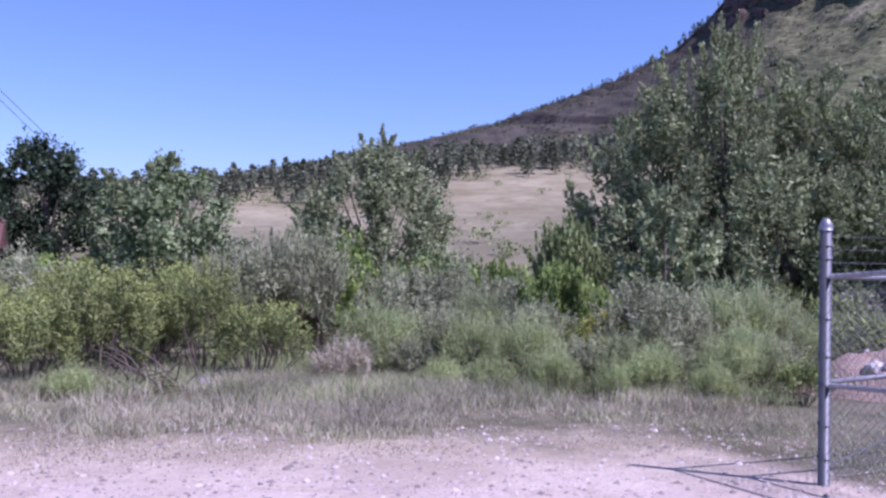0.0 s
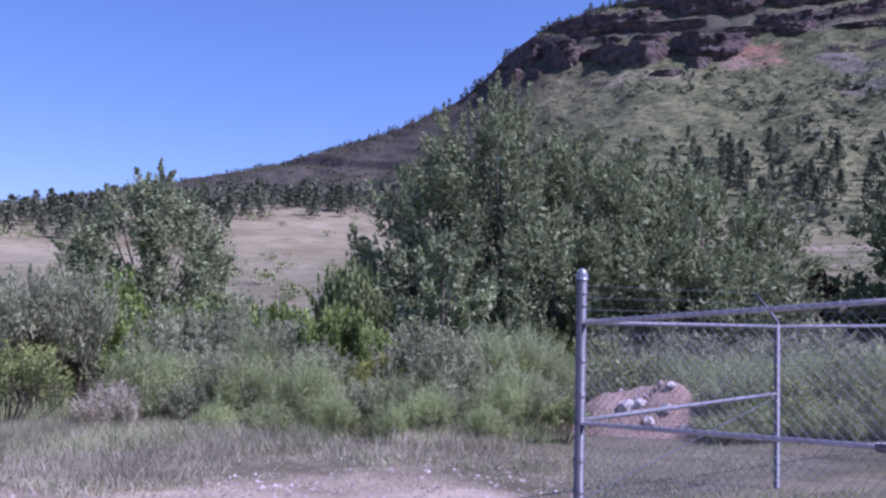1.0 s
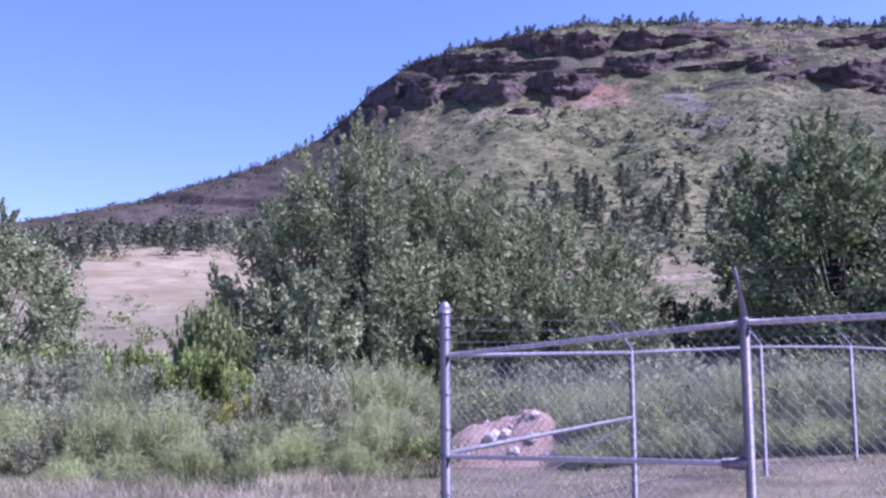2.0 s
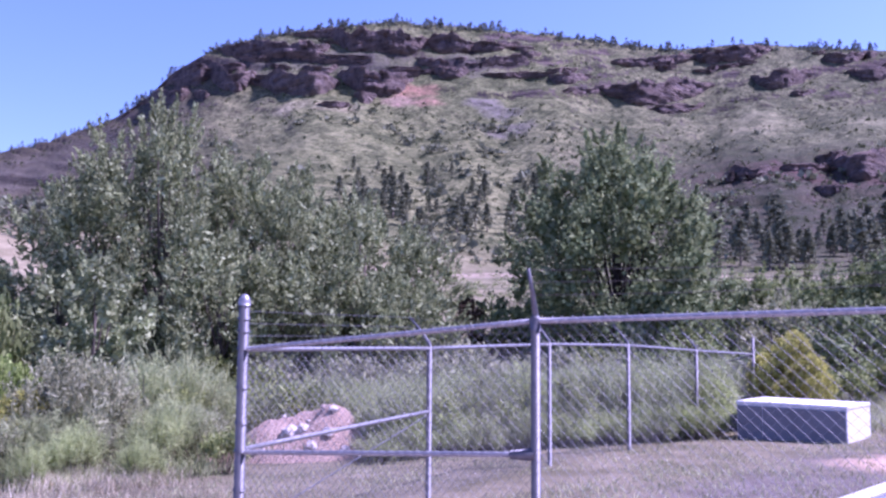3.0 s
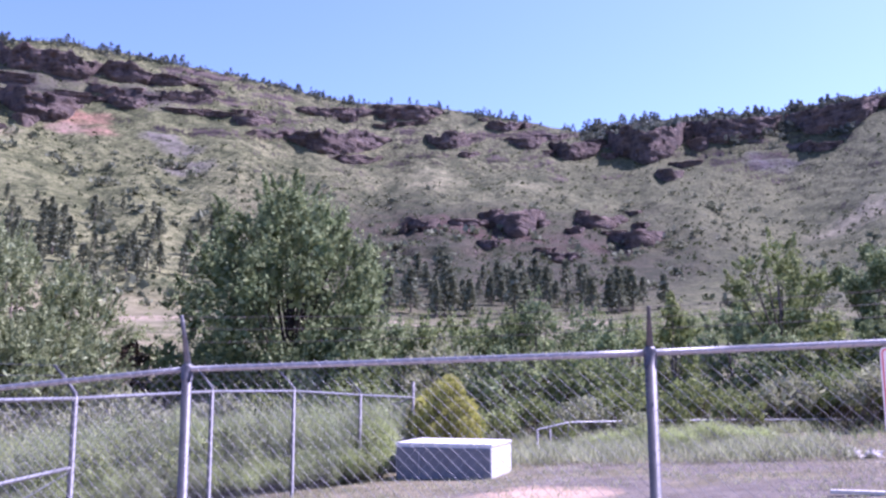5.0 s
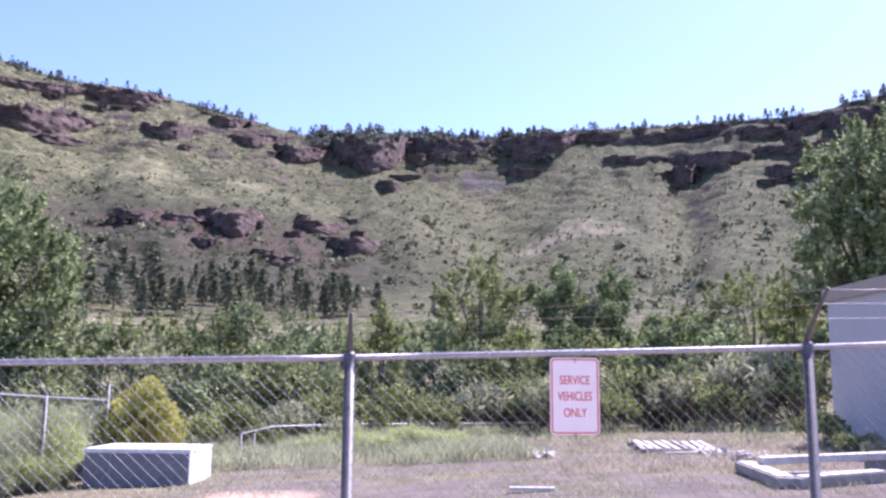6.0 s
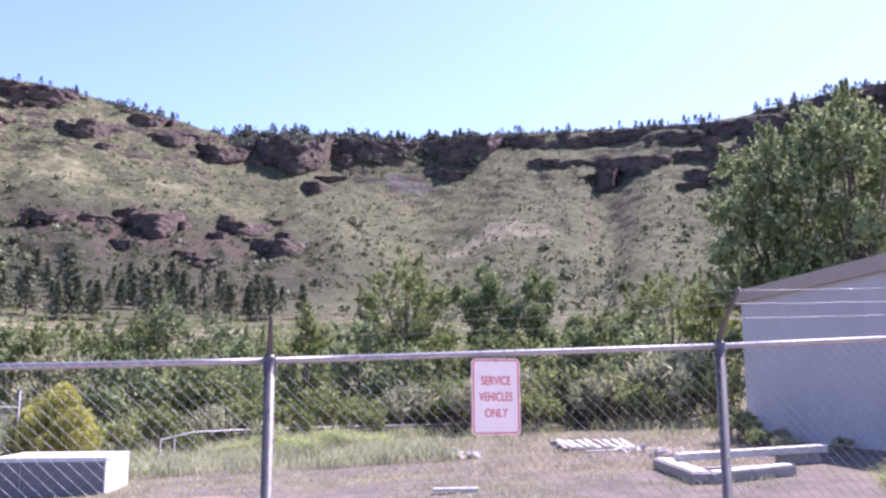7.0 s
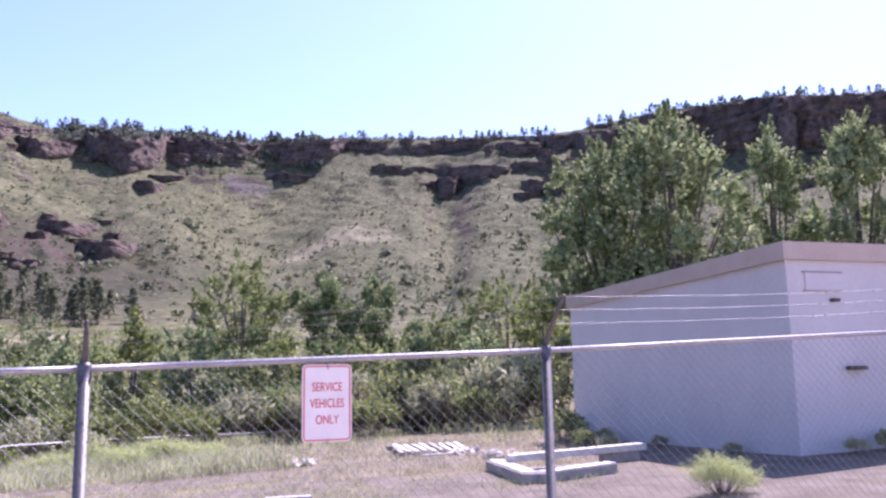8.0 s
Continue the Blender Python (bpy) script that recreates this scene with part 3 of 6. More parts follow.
def tree(name, bearing, distance, height, width, material, seed, label, leaf=(0.11, 0.065), count=20000, upright=0.4, base=0.06, peak=0.5,
         lobes=34, lobe=0.16, plumes=0, category="tree", group="", wood=None, gaps=0.0, feather=0.38):
    """A broadleaf tree: tapered trunk, limbs, and a crown of leafy boughs, each a ragged lobe of leaves that face outwards.
    lobe: a bough's radius as a share of the crown's width; plumes: slender leafy shoots on each bough, feather: their share of the leaves; gaps: how many boughs are thin."""
    rng = np.random.default_rng(seed)
    x, y = polar(bearing, distance)
    ob = thing(name, (x, y, on_land(x, y) - 0.08), rng.uniform(0, 360), label, category, group)
    rad, z0 = width / 2, height * base
    k = np.arange(lobes)
    f = ((k + rng.uniform(0.1, 0.9, lobes)) / lobes) ** 0.85
    th = k * 2.39996 + rng.normal(0, 0.25, lobes)
    reach = np.where(f < peak, 0.62 + 0.38 * np.sin(np.minimum(f / peak, 1) * math.pi / 2), np.sqrt(np.maximum(0.0, 1 - np.clip((f - peak) / (1 - peak), 0, 1) ** 2)))
    size = width * lobe * rng.uniform(0.75, 1.3, lobes) * (1 - 0.2 * np.clip((f - peak) / (1 - peak), 0, 1))
    out = np.maximum(0.0, rad * reach * (1 + rng.normal(0, 0.09, lobes)) - size * 0.6) * np.where(k % 4 == 1, 0.45, np.where((k % 4 == 3) & (f < 0.5), 0.7, 1.0))
    heart = np.column_stack([np.cos(th) * out, np.sin(th) * out, np.maximum(z0 + (height - z0) * f - size * (0.2 + 0.9 * f), size * 0.55)])
    away = np.column_stack([np.cos(th), np.sin(th), 0 * th]) * (out / rad)[:, None]
    axis = unit(away * (1.1 - 0.6 * upright) + np.array((0, 0, 0.3 + 0.9 * upright)) + rng.normal(0, 0.12, (lobes, 3)))
    long = 1.0 + 0.9 * upright
    # leaves: most lie on the lobe's skin, the larger inner ones close it
    share = size ** 2 * np.where(rng.uniform(size=lobes) < gaps, 0.45, 1.0)
    leafy = int(count * (1 - feather if plumes else 1.0))
    which = rng.choice(lobes, leafy, p=share / share.sum())
    u = unit(unit(rng.normal(size=(leafy, 3))) + 0.22 * axis[which] + np.array((0, 0, 0.18)))
    knob = rng.uniform(0, 6.28, (lobes, 3))
    bumpy = 0.82 + 0.30 * np.sin(4.5 * u[:, 0] + knob[which, 0]) * np.sin(4.5 * u[:, 1] + knob[which, 1]) * np.sin(4.0 * u[:, 2] + knob[which, 2]) * 1.6
    deep = rng.uniform(0, 1, leafy) ** 0.3 * bumpy * size[which]
    c = heart[which] + u * deep[:, None]
    c = c + axis[which] * ((u * axis[which]).sum(1) * deep * (long - 1))[:, None]
    face = u * 1.2 + np.array((0, 0, 0.35))
    run = unit(u * 0.5 + axis[which] * 0.8) * 1.1 + np.array((0, 0, -0.15))
    if plumes:
        m = count - leafy
        n = lobes * plumes
        own = np.repeat(np.arange(lobes), plumes)
        v = unit(rng.normal(size=(n, 3)) + axis[own] * 0.9 + np.array((0, 0, 0.35)))
        foot = heart[own] + v * (size[own] * 0.7)[:, None] + axis[own] * ((v * axis[own]).sum(1) * size[own] * (long - 1))[:, None]
        way = unit(v * 0.75 + axis[own] * 0.8 + np.array((0, 0, 0.45 * upright)) + rng.normal(0, 0.15, (n, 3)))
        stretch = rng.uniform(0.35, 0.95, n) * (0.6 + 0.4 * f[own]) * (0.2 + 0.4 * feather + 0.5 * upright) * (0.6 + height / 14)
        pick = rng.integers(0, n, m)
        t = rng.uniform(0, 1, m) ** 0.85
        ball = unit(rng.normal(size=(m, 3)))
        c = np.concatenate([c, foot[pick] + way[pick] * (stretch[pick] * t)[:, None] + ball * (leaf[0] * (1.15 - 0.85 * t) * rng.uniform(0.4, 1.0, m))[:, None]])
        face = np.concatenate([face, ball * 1.1 + np.array((0, 0, 0.4))])
        run = np.concatenate([run, way[pick] * (0.6 + 2.6 * feather) + ball * 0.8])
    c[:, 2] = np.maximum(c[:, 2], 0.05)
    v, q = leaves(c, leaf[0], leaf[1], rng, 0.0, run, face)
    # the inner leaves are a little larger
    mid = np.repeat(c, 4, axis=0)
    inner = np.ones(len(c))
    inner[:leafy] = np.where(deep < 0.6 * size[which], 1.9, 1.0)
    v = mid + (v - mid) * np.repeat(inner, 4)[:, None]
    array_part("crown", v, q, material, ob)
    # wood
    top = np.array((rng.normal(0, 0.03) * width, rng.normal(0, 0.03) * width, height * 0.74))
    bole = [(np.array((0, 0, 0.0)), 0.024 * height), (np.array((0.008, 0.01, 0.2)) * height, 0.018 * height), (top * 0.6 + np.array((0.015, -0.01, 0.02)) * height, 0.012 * height), (top, 0.004 * height)]
    trunk = tube_part("trunk", [bole], wood or BARK, ob, sides=9)
    boughs = []
    for i in range(lobes):
        rise = max(0.06 * height, heart[i][2] * (0.35 + 0.2 * upright))
        root = np.array((top[0] * 0.3, top[1] * 0.3, min(rise, height * 0.6)))
        bend = root * 0.45 + heart[i] * 0.55 - np.array((0, 0, 0.12 * (heart[i][2] - root[2])))
        t = np.linspace(0, 1, 5)
        boughs.append([(p, 0.0075 * height * (1 - 0.8 * w)) for p, w in zip(bezier(root, bend, heart[i] + axis[i] * size[i] * 0.6, t), t)])
    for path in boughs[::max(1, lobes // 7)][:7]:
        tube_part("limb", [path], wood or BARK, trunk, sides=5)
    tagged(tube_part("branchwork", [p for i, p in enumerate(boughs) if i % max(1, lobes // 7)], wood or BARK, ob, sides=4), kind="stuff")
    return ob


def shrub_mesh(seed, leaf_material, blades=5200, blade=(0.07, 0.02), tip_material=None, spike=0.5, lobes=13, height=1.0, width=1.3, ragged=0.25):
    """A low shrub as an Empty with stems, foliage and, where it flowers, blossoms; about height x width metres.
    spike: how far the leafy twigs stand up out of its rounded lobes."""
    rng = np.random.default_rng(seed)
    ob = new("shrub")
    i = np.arange(lobes)
    th, f = i * 2.39996 + rng.uniform(-0.3, 0.3, lobes), np.sqrt((i + 0.3) / lobes)
    high = 0.26 + 0.46 * np.sqrt(np.maximum(0.0, 1 - (f * 0.93) ** 2)) + rng.uniform(-0.10, 0.10, lobes)
    heart = np.column_stack([np.cos(th) * f * width * 0.38, np.sin(th) * f * width * 0.38, height * high])
    size = rng.uniform(0.15, 0.25, lobes)
    twigs = lobes * 16
    own = np.repeat(i, 16)
    d = unit(rng.normal(size=(twigs, 3)) + np.array((0, 0, 0.55)))
    foot = heart[own] + d * (size[own] * 0.5)[:, None]
    way = unit(d * 0.8 + np.array((0, 0, 0.5 + spike)) + rng.normal(0, 0.15, (twigs, 3)))
    long = size[own] * (0.55 + spike * rng.uniform(0.2, 1.0, twigs))
    pick = rng.integers(0, twigs, blades)
    t = rng.uniform(-0.35, 1, blades)
    ball = unit(rng.normal(size=(blades, 3)))
    thick = size[own[pick]] * ragged * (1.15 - 0.75 * np.maximum(t, 0)) * rng.uniform(0.3, 1.0, blades)
    c = foot[pick] + way[pick] * (long[pick] * t)[:, None] + ball * thick[:, None]
    c[:, 2] = np.maximum(c[:, 2], 0.03)
    face = d[pick] * 1.1 + ball * 0.6 + np.array((0, 0, 0.25))
    v, q = leaves(c, blade[0], blade[1], rng, 0.0, way[pick] * 1.5 + ball * (1.2 if spike > 1 else 0.5), face)
    array_part("foliage", v, q, leaf_material, ob)
    paths = []
    for j in range(0, twigs, 8):
        tip = foot[j] + way[j] * long[j] * 0.6
        root = np.array((tip[0] * 0.15, tip[1] * 0.15, 0.0))
        bend = np.array((tip[0] * 0.7, tip[1] * 0.7, tip[2] * 0.42))
        s = np.linspace(0, 1, 4)
        paths.append([(p, 0.010 * (1 - 0.7 * w)) for p, w in zip(bezier(root, bend, tip, s), s)])
    tagged(tube_part("brushwood", paths, TWIG, ob, sides=3), kind="stuff")
    if tip_material is not None:
        tips = (foot + way * long[:, None] * 1.02)[(d[:, 2] > 0.25) & (foot[:, 2] > 0.4 * height)]
        n = 10 if tip_material is BLOOM else 30
        c = np.repeat(tips, n, axis=0) + rng.normal(size=(len(tips) * n, 3)) * (0.035, 0.035, 0.014)
        v, q = leaves(c, 0.022 if n == 10 else 0.036, 0.016 if n == 10 else 0.028, rng, 0.0)
        array_part("bloom", v, q, tip_material, ob, "small yellow flower heads")
    return ob


def pine_arrays(rng, height, width, quads, clump=0.10):
    """Needle clumps of one pine, at the origin."""
    f = rng.uniform(0, 1, quads) ** 0.8
    tier = np.floor(f * 9) / 9 + rng.uniform(0, 0.07, quads)
    th = rng.uniform(0, 2 * math.pi, quads)
    reach = width / 2 * (1 - tier) ** 0.75 * (0.55 + 0.45 * np.sin(th * 3 + tier * 25) ** 2) * rng.uniform(0.35, 1.05, quads) + 0.03 * width
    c = np.stack([np.cos(th) * reach, np.sin(th) * reach, height * (0.16 + 0.84 * tier) - 0.12 * reach], -1)
    droop = np.stack([np.cos(th), np.sin(th), -0.15 + 0 * th], -1) * 1.6
    return leaves(c, height * clump, height * clump * 0.55, rng, 0.0, droop)


TWIG = speckled("dry_brown_twigs", (0.10, 0.075, 0.055), (0.22, 0.18, 0.14), 8.0, 0.9)
BLOOM = foliage("yellow_blossoms", (0.26, 0.305, 0.085), (0.33, 0.37, 0.1), (0.41, 0.44, 0.14), 0.3)
GOLD = foliage("golden_blossoms", (0.33, 0.355, 0.10), (0.48, 0.475, 0.13), (0.60, 0.57, 0.19), 0.4)
OLIVE = foliage("olive_green_leaves", (0.146, 0.184, 0.066), (0.240, 0.289, 0.114), (0.380, 0.425, 0.186), 0.30)
HERB = foliage("grey_green_herb_leaves", (0.278, 0.329, 0.138), (0.416, 0.476, 0.207), (0.567, 0.624, 0.310), 0.45)
HERB_FRESH = foliage("light_green_herb_leaves", (0.265, 0.307, 0.145), (0.38, 0.428, 0.21), (0.52, 0.56, 0.31), 0.5)
# skyline needles: the bluish haze of distance is mixed into their green
RIDGE_NEEDLE = foliage("haze_greyed_pine_needles", (0.10, 0.12, 0.09), (0.15, 0.17, 0.13), (0.21, 0.23, 0.18), 0.2)
BRUSH = foliage("hillside_brush_leaves", (0.06, 0.074, 0.034), (0.092, 0.11, 0.052), (0.14, 0.155, 0.08), 0.2)
REDDISH = foliage("dark_reddish_leaves", (0.064, 0.048, 0.032), (0.112, 0.080, 0.056), (0.192, 0.144, 0.096))


# ---- fence ----
def lerp(p, q, t):
    return tuple(a + (b - a) * t for a, b in zip(p, q))


A, B, C, D, E_POST = (2.865, 6.38), (3.79, 4.01), (4.59, 1.22), (5.49, -1.52), (6.55, -4.75)
TOP = {A: 1.313, B: 1.535, C: 1.605, D: 1.705, E_POST: 1.86}
P1, P2, P3, P4, P5, P6 = (5.44, 7.21), (8.39, 8.27), (10.62, 8.69), (13.05, 9.10), (15.24, 9.29), (17.2, 11.2)
TOP.update({P1: 1.293, P2: 1.317, P3: 1.291, P4: 1.186, P5: 1.092, P6: 0.85})


# Arms for barbed wire that stand steeper than the rest: rise and reach.
ARM = {B: (0.29, 0.10), C: (0.21, 0.07)}


def post_part(fence, p, above, radius, sides=12):
    z = on_land(*p) - 0.25
    return tube_part("post", [[((*p, z), radius), ((*p, TOP[p] + above), radius)]], GALV, fence, sides=sides)


def rail_part(fence, name, p, zp, q, zq, radius=0.019, sag=0.0):
    pts = [(lerp((*p, zp), (*q, zq), t), radius) for t in np.linspace(0, 1, 7)]
    pts = [((a, b, c - sag * math.sin(i / 6 * math.pi)), r) for i, ((a, b, c), r) in enumerate(pts)]
    return tube_part(name, [pts], SUNLIT_STEEL, fence)


def cap_part(fence, p, z, radius):
    prof = [(radius * 1.18, 0.0), (radius * 1.18, 0.03), (radius * 1.05, 0.055), (radius * 0.7, 0.082), (radius * 0.25, 0.095)]
    return tube_part("cap", [[((*p, z + h), r) for r, h in prof]], SUNLIT_STEEL, fence, "domed metal cap", sides=14)


def mesh_part(fence, p, q, out, pitch=0.0745, over=0.03, thin=1.0):
    """Chain-link fabric: wires on both diagonals, each a thin bent strand, with twisted ends above the rail."""
    p3, q3 = np.array((*p, 0.0)), np.array((*q, 0.0))
    n = np.array((*out, 0.0))
    length = float(np.linalg.norm(q3 - p3))
    d = (q3 - p3) / length
    low = (on_land(*p) + 0.04, on_land(*q) + 0.04)
    high = (TOP[p], TOP[q])
    hgt = max(high[0] - low[0], high[1] - low[1]) + over
    verts, faces = [], []
    ring = np.array([(0.0, 1.0), (0.87, -0.5), (-0.87, -0.5)])
    for way in (1, -1):
        # same gauge in truth; one diagonal is thinned where it catches less light
        r = 0.0016 * (thin if way == 1 else 1.0)
        start = -hgt if way == 1 else 0.0
        for k in range(int((length + hgt) / pitch) + 1):
            u0 = start + k * pitch if way == 1 else k * pitch
            lo, hi = 0.0, hgt
            if way == 1:
                lo, hi = max(lo, -u0), min(hi, length - u0)
            else:
                lo, hi = max(lo, u0 - length), min(hi, u0)
            if hi - lo < 0.03:
                continue
            ends = []
            for v in (lo, hi):
                u = u0 + v * way
                base_z = low[0] + (low[1] - low[0]) * u / length
                top_z = high[0] + (high[1] - high[0]) * u / length + over
                ends.append(p3 + d * u + n * (0.028 + 0.002 * way) + np.array((0, 0, base_z + (top_z - base_z) * v / hgt)))
            t = (ends[1] - ends[0]) / np.linalg.norm(ends[1] - ends[0])
            w = np.cross(t, n)
            b = len(verts) * 1
            for e in ends:
                for c, s in ring:
                    verts.append(e + r * (c * w + s * n))
            for j in range(3):
                faces.append((b + j, b + (j + 1) % 3, b + 3 + (j + 1) % 3, b + 3 + j))
    return array_part("chain_link_mesh", np.array(verts), np.array(faces), WIRE, fence)


def arm_part(fence, p, out, material, lift=0.30, reach=0.27):
    z = TOP[p]
    lift, reach = ARM.get(p, (lift, reach))
    pts = [((p[0], p[1], z), 0.024), ((p[0], p[1], z + 0.05), 0.022), ((p[0] + out[0] * reach * 0.45, p[1] + out[1] * reach * 0.45, z + 0.05 + lift * 0.5), 0.015),
           ((p[0] + out[0] * reach, p[1] + out[1] * reach, z + 0.05 + lift), 0.011)]
    return tube_part("arm", [pts], material, fence, "slanted arm for barbed wire", sides=6)


def barbed_part(fence, p, q, out, step_at, seed, lift=0.30, reach=0.27, material=None):
    """One strand of barbed wire from arm to arm, with its barbs."""
    rng = np.random.default_rng(seed)
    f = (0.42, 0.70, 0.97)[step_at]
    a, b = (np.array((e[0] + out[0] * r * f, e[1] + out[1] * r * f, TOP[e] + 0.05 + h * f)) for e in (p, q) for h, r in (ARM.get(e, (lift, reach)),))
    n = 14
    pts = [(a + (b - a) * t - np.array((0, 0, 0.02 * math.sin(t * math.pi))) + rng.normal(0, 0.002, 3), 0.0017 if material else 0.0012) for t in np.linspace(0, 1, n)]
    paths = [pts]
    for t in np.arange(0.02, 1.0, 0.125 / np.linalg.norm(b - a)):
        c = a + (b - a) * t - np.array((0, 0, 0.02 * math.sin(t * math.pi)))
        for _ in range(2):
            s = rng.normal(size=3)
            s *= 0.016 / np.linalg.norm(s)
            paths.append([(c - s, 0.0015), (c + s, 0.0012)])
    return tube_part("barbed_wire", paths, material or RUSTY, fence, sides=3)


def bands(fence, p, radius, heights):
    for z in heights:
        tube_part("tension_band", [[((*p, z), radius * 1.16), ((*p, z + 0.025), radius * 1.16)]], GALV, fence, sides=12)


OUT_FRONT = (-0.951, -0.309)
OUT_BACK = (-0.30, 0.954)
front = thing("chain_link_fence", (0, 0, 0), 0, "galvanised chain-link fence with corner post and barbed wire arms", "fence", "yard fences")
corner = post_part(front, A, 0.36, 0.043, 16)
cap_part(corner, A, TOP[A] + 0.35, 0.043)
bands(corner, A, 0.043, [TOP[A] - 0.005, 1.0, 0.72, 0.5, 0.2, -0.05, 1.45, 1.55])
# the arm at D takes the dark steel to show it in shade
for p, mat_arm in ((B, GALV), (C, RUSTY), (D, RUSTY), (E_POST, GALV)):
    upright = post_part(front, p, 0.0, 0.033)
    tube_part("rail_cap", [[((p[0], p[1], TOP[p] - 0.07), 0.038), ((p[0], p[1], TOP[p] + 0.012), 0.039), ((p[0], p[1], TOP[p] + 0.035), 0.028)]], GALV, upright, sides=12)
    arm_part(upright, p, OUT_FRONT, mat_arm)
for p, q in ((A, B), (B, C), (C, D), (D, E_POST)):
    rail_part(front, "top_rail", p, TOP[p], q, TOP[q])
    # beyond B the dim diagonal is halved in radius to stand for its weaker glint
    mesh_part(front, p, q, OUT_FRONT, thin=1.0 if p == A else 0.5)
rail_part(front, "brace_rail", A, 0.50, B, 0.665)
tube_part("rail_end", [[((*lerp(A, B, 0.93), 0.653), 0.03), ((*B, 0.665), 0.045)]], GALV, front, sides=8)
for p, q in ((B, C), (C, D), (D, E_POST)):
    for i in range(3):
        barbed_part(front, p, q, OUT_FRONT, i, 40 + i, material=WIRE if p == D else RUSTY)

back = thing("chain_link_fence", (0, 0, 0), 0, "galvanised chain-link fence running downhill behind the yard", "fence", "yard fences")
for p in (P1, P2, P3, P4, P5, P6):
    upright = post_part(back, p, 0.02 if p != P5 else 0.33, 0.03)
    if p not in (P5, P6):
        arm_part(upright, p, OUT_BACK, GALV, 0.28, 0.26)
chain = (A, P1, P2, P3, P4, P5, P6)
for p, q in zip(chain[:-1], chain[1:]):
    rail_part(back, "top_rail", p, TOP[p], q, TOP[q], 0.02)
    mesh_part(back, p, q, OUT_BACK)
rail_part(back, "brace_rail", A, 0.52, P1, 0.63, 0.02)
rail_part(back, "brace_rail", P4, 0.33, P5, 0.28, 0.02)
tube_part("truss_rod", [[((*P1, 0.60), 0.006), ((*A, -0.12), 0.006)]], SUNLIT_STEEL, back, sides=5)
for i in range(3):
    barbed_part(back, P1, P2, OUT_BACK, i, 60 + i, 0.28, 0.26)
    barbed_part(back, P2, P3, OUT_BACK, i, 63 + i, 0.28, 0.26)
    tube_part("barbed_wire", [[((*A, 1.42 + 0.1 * i), 0.002), ((P1[0] + OUT_BACK[0] * 0.2, P1[1] + OUT_BACK[1] * 0.2, 1.42 + 0.1 * i), 0.002)]], WIRE, back, sides=3)

# ---- sign ----
SIGN_WHITE = speckled("white_sign_paint", (0.58, 0.55, 0.55), (0.66, 0.63, 0.63), 6.0, 0.45, bump=0.03)
SIGN_RED = speckled("faded_red_paint", (0.50, 0.075, 0.085), (0.60, 0.12, 0.12), 15.0, 0.5, bump=0.03)


def rounded(w, h, rad, thick, inset=0.0):
    """A rounded plate in the xz plane, facing -y."""
    bm = bmesh.new()
    ring = []
    for cx, cz, a0 in ((w / 2 - rad, h / 2 - rad, 0), (-w / 2 + rad, h / 2 - rad, 90), (-w / 2 + rad, -h / 2 + rad, 180), (w / 2 - rad, -h / 2 + rad, 270)):
        for i in range(6):
            t = radians(a0 + i * 18)
            ring.append((cx + (rad - inset) * math.cos(t), cz + (rad - inset) * math.sin(t)))
    lo = [bm.verts.new((x, 0, z)) for x, z in ring]
    face = bm.faces.new(lo)
    made = bmesh.ops.extrude_face_region(bm, geom=[face])
    bmesh.ops.translate(bm, verts=[v for v in made["geom"] if isinstance(v, bmesh.types.BMVert)], vec=(0, thick, 0))
    bmesh.ops.recalc_face_normals(bm, faces=bm.faces)
    return bm


def border(w, h, rad, band, thick):
    bm = bmesh.new()
    rings = []
    for inset in (0.0, band):
        ring = []
        for cx, cz, a0 in ((w / 2 - rad, h / 2 - rad, 0), (-w / 2 + rad, h / 2 - rad, 90), (-w / 2 + rad, -h / 2 + rad, 180), (w / 2 - rad, -h / 2 + rad, 270)):
            for i in range(6):
                t = radians(a0 + i * 18)
                ring.append(bm.verts.new((cx + (rad - inset) * math.cos(t), -thick, cz + (rad - inset) * math.sin(t))))
        rings.append(ring)
    for i in range(24):
        k = (i + 1) % 24
        bm.faces.new((rings[0][i], rings[0][k], rings[1][k], rings[1][i]))
    bmesh.ops.recalc_face_normals(bm, faces=bm.faces)
    return bm


sign_at = lerp(C, D, 0.467)
sign_out = np.array(OUT_FRONT) * 0.05
sign = thing("sign", (sign_at[0] + sign_out[0], sign_at[1] + sign_out[1], 1.392), math.degrees(math.atan2(D[1] - C[1], D[0] - C[0])), "white metal sign with red border and letters on the fence", "sign")
plate = part("plate", rounded(0.305, 0.457, 0.03, 0.003), SIGN_WHITE, sign)
part("border", border(0.289, 0.441, 0.024, 0.008, 0.002), SIGN_RED, plate, "thin red border line")
for word, z, size, wide in (("SERVICE", 0.092, 0.074, 0.70), ("VEHICLES", -0.004, 0.074, 0.67), ("ONLY", -0.1, 0.074, 0.72)):
    text = bpy.data.curves.new("lettering", "FONT")
    text.body, text.size, text.align_x, text.align_y, text.extrude, text.offset = word, size, "CENTER", "CENTER", 0.0008, 0.0002
    text.materials.append(SIGN_RED)
    ob = under(new("lettering", text), plate, "red capital letters")
    ob.matrix_basis = Matrix.Translation((0, -0.0022, z)) @ Euler((radians(90), 0, 0)).to_matrix().to_4x4() @ Matrix.Diagonal((wide, 1, 1, 1))
for z in (0.2, -0.245):
    tube_part("tie_wire", [[((0.004, -0.006, z), 0.003), ((-0.002, -0.008, z + 0.022), 0.003), ((0.006, 0.03, z + 0.03), 0.003)]], RUSTY, sign, sides=5)

# ---- yard things ----
BOXPAINT = speckled("white_painted_concrete", (0.68, 0.665, 0.65), (0.80, 0.785, 0.77), 3.0, 0.8)


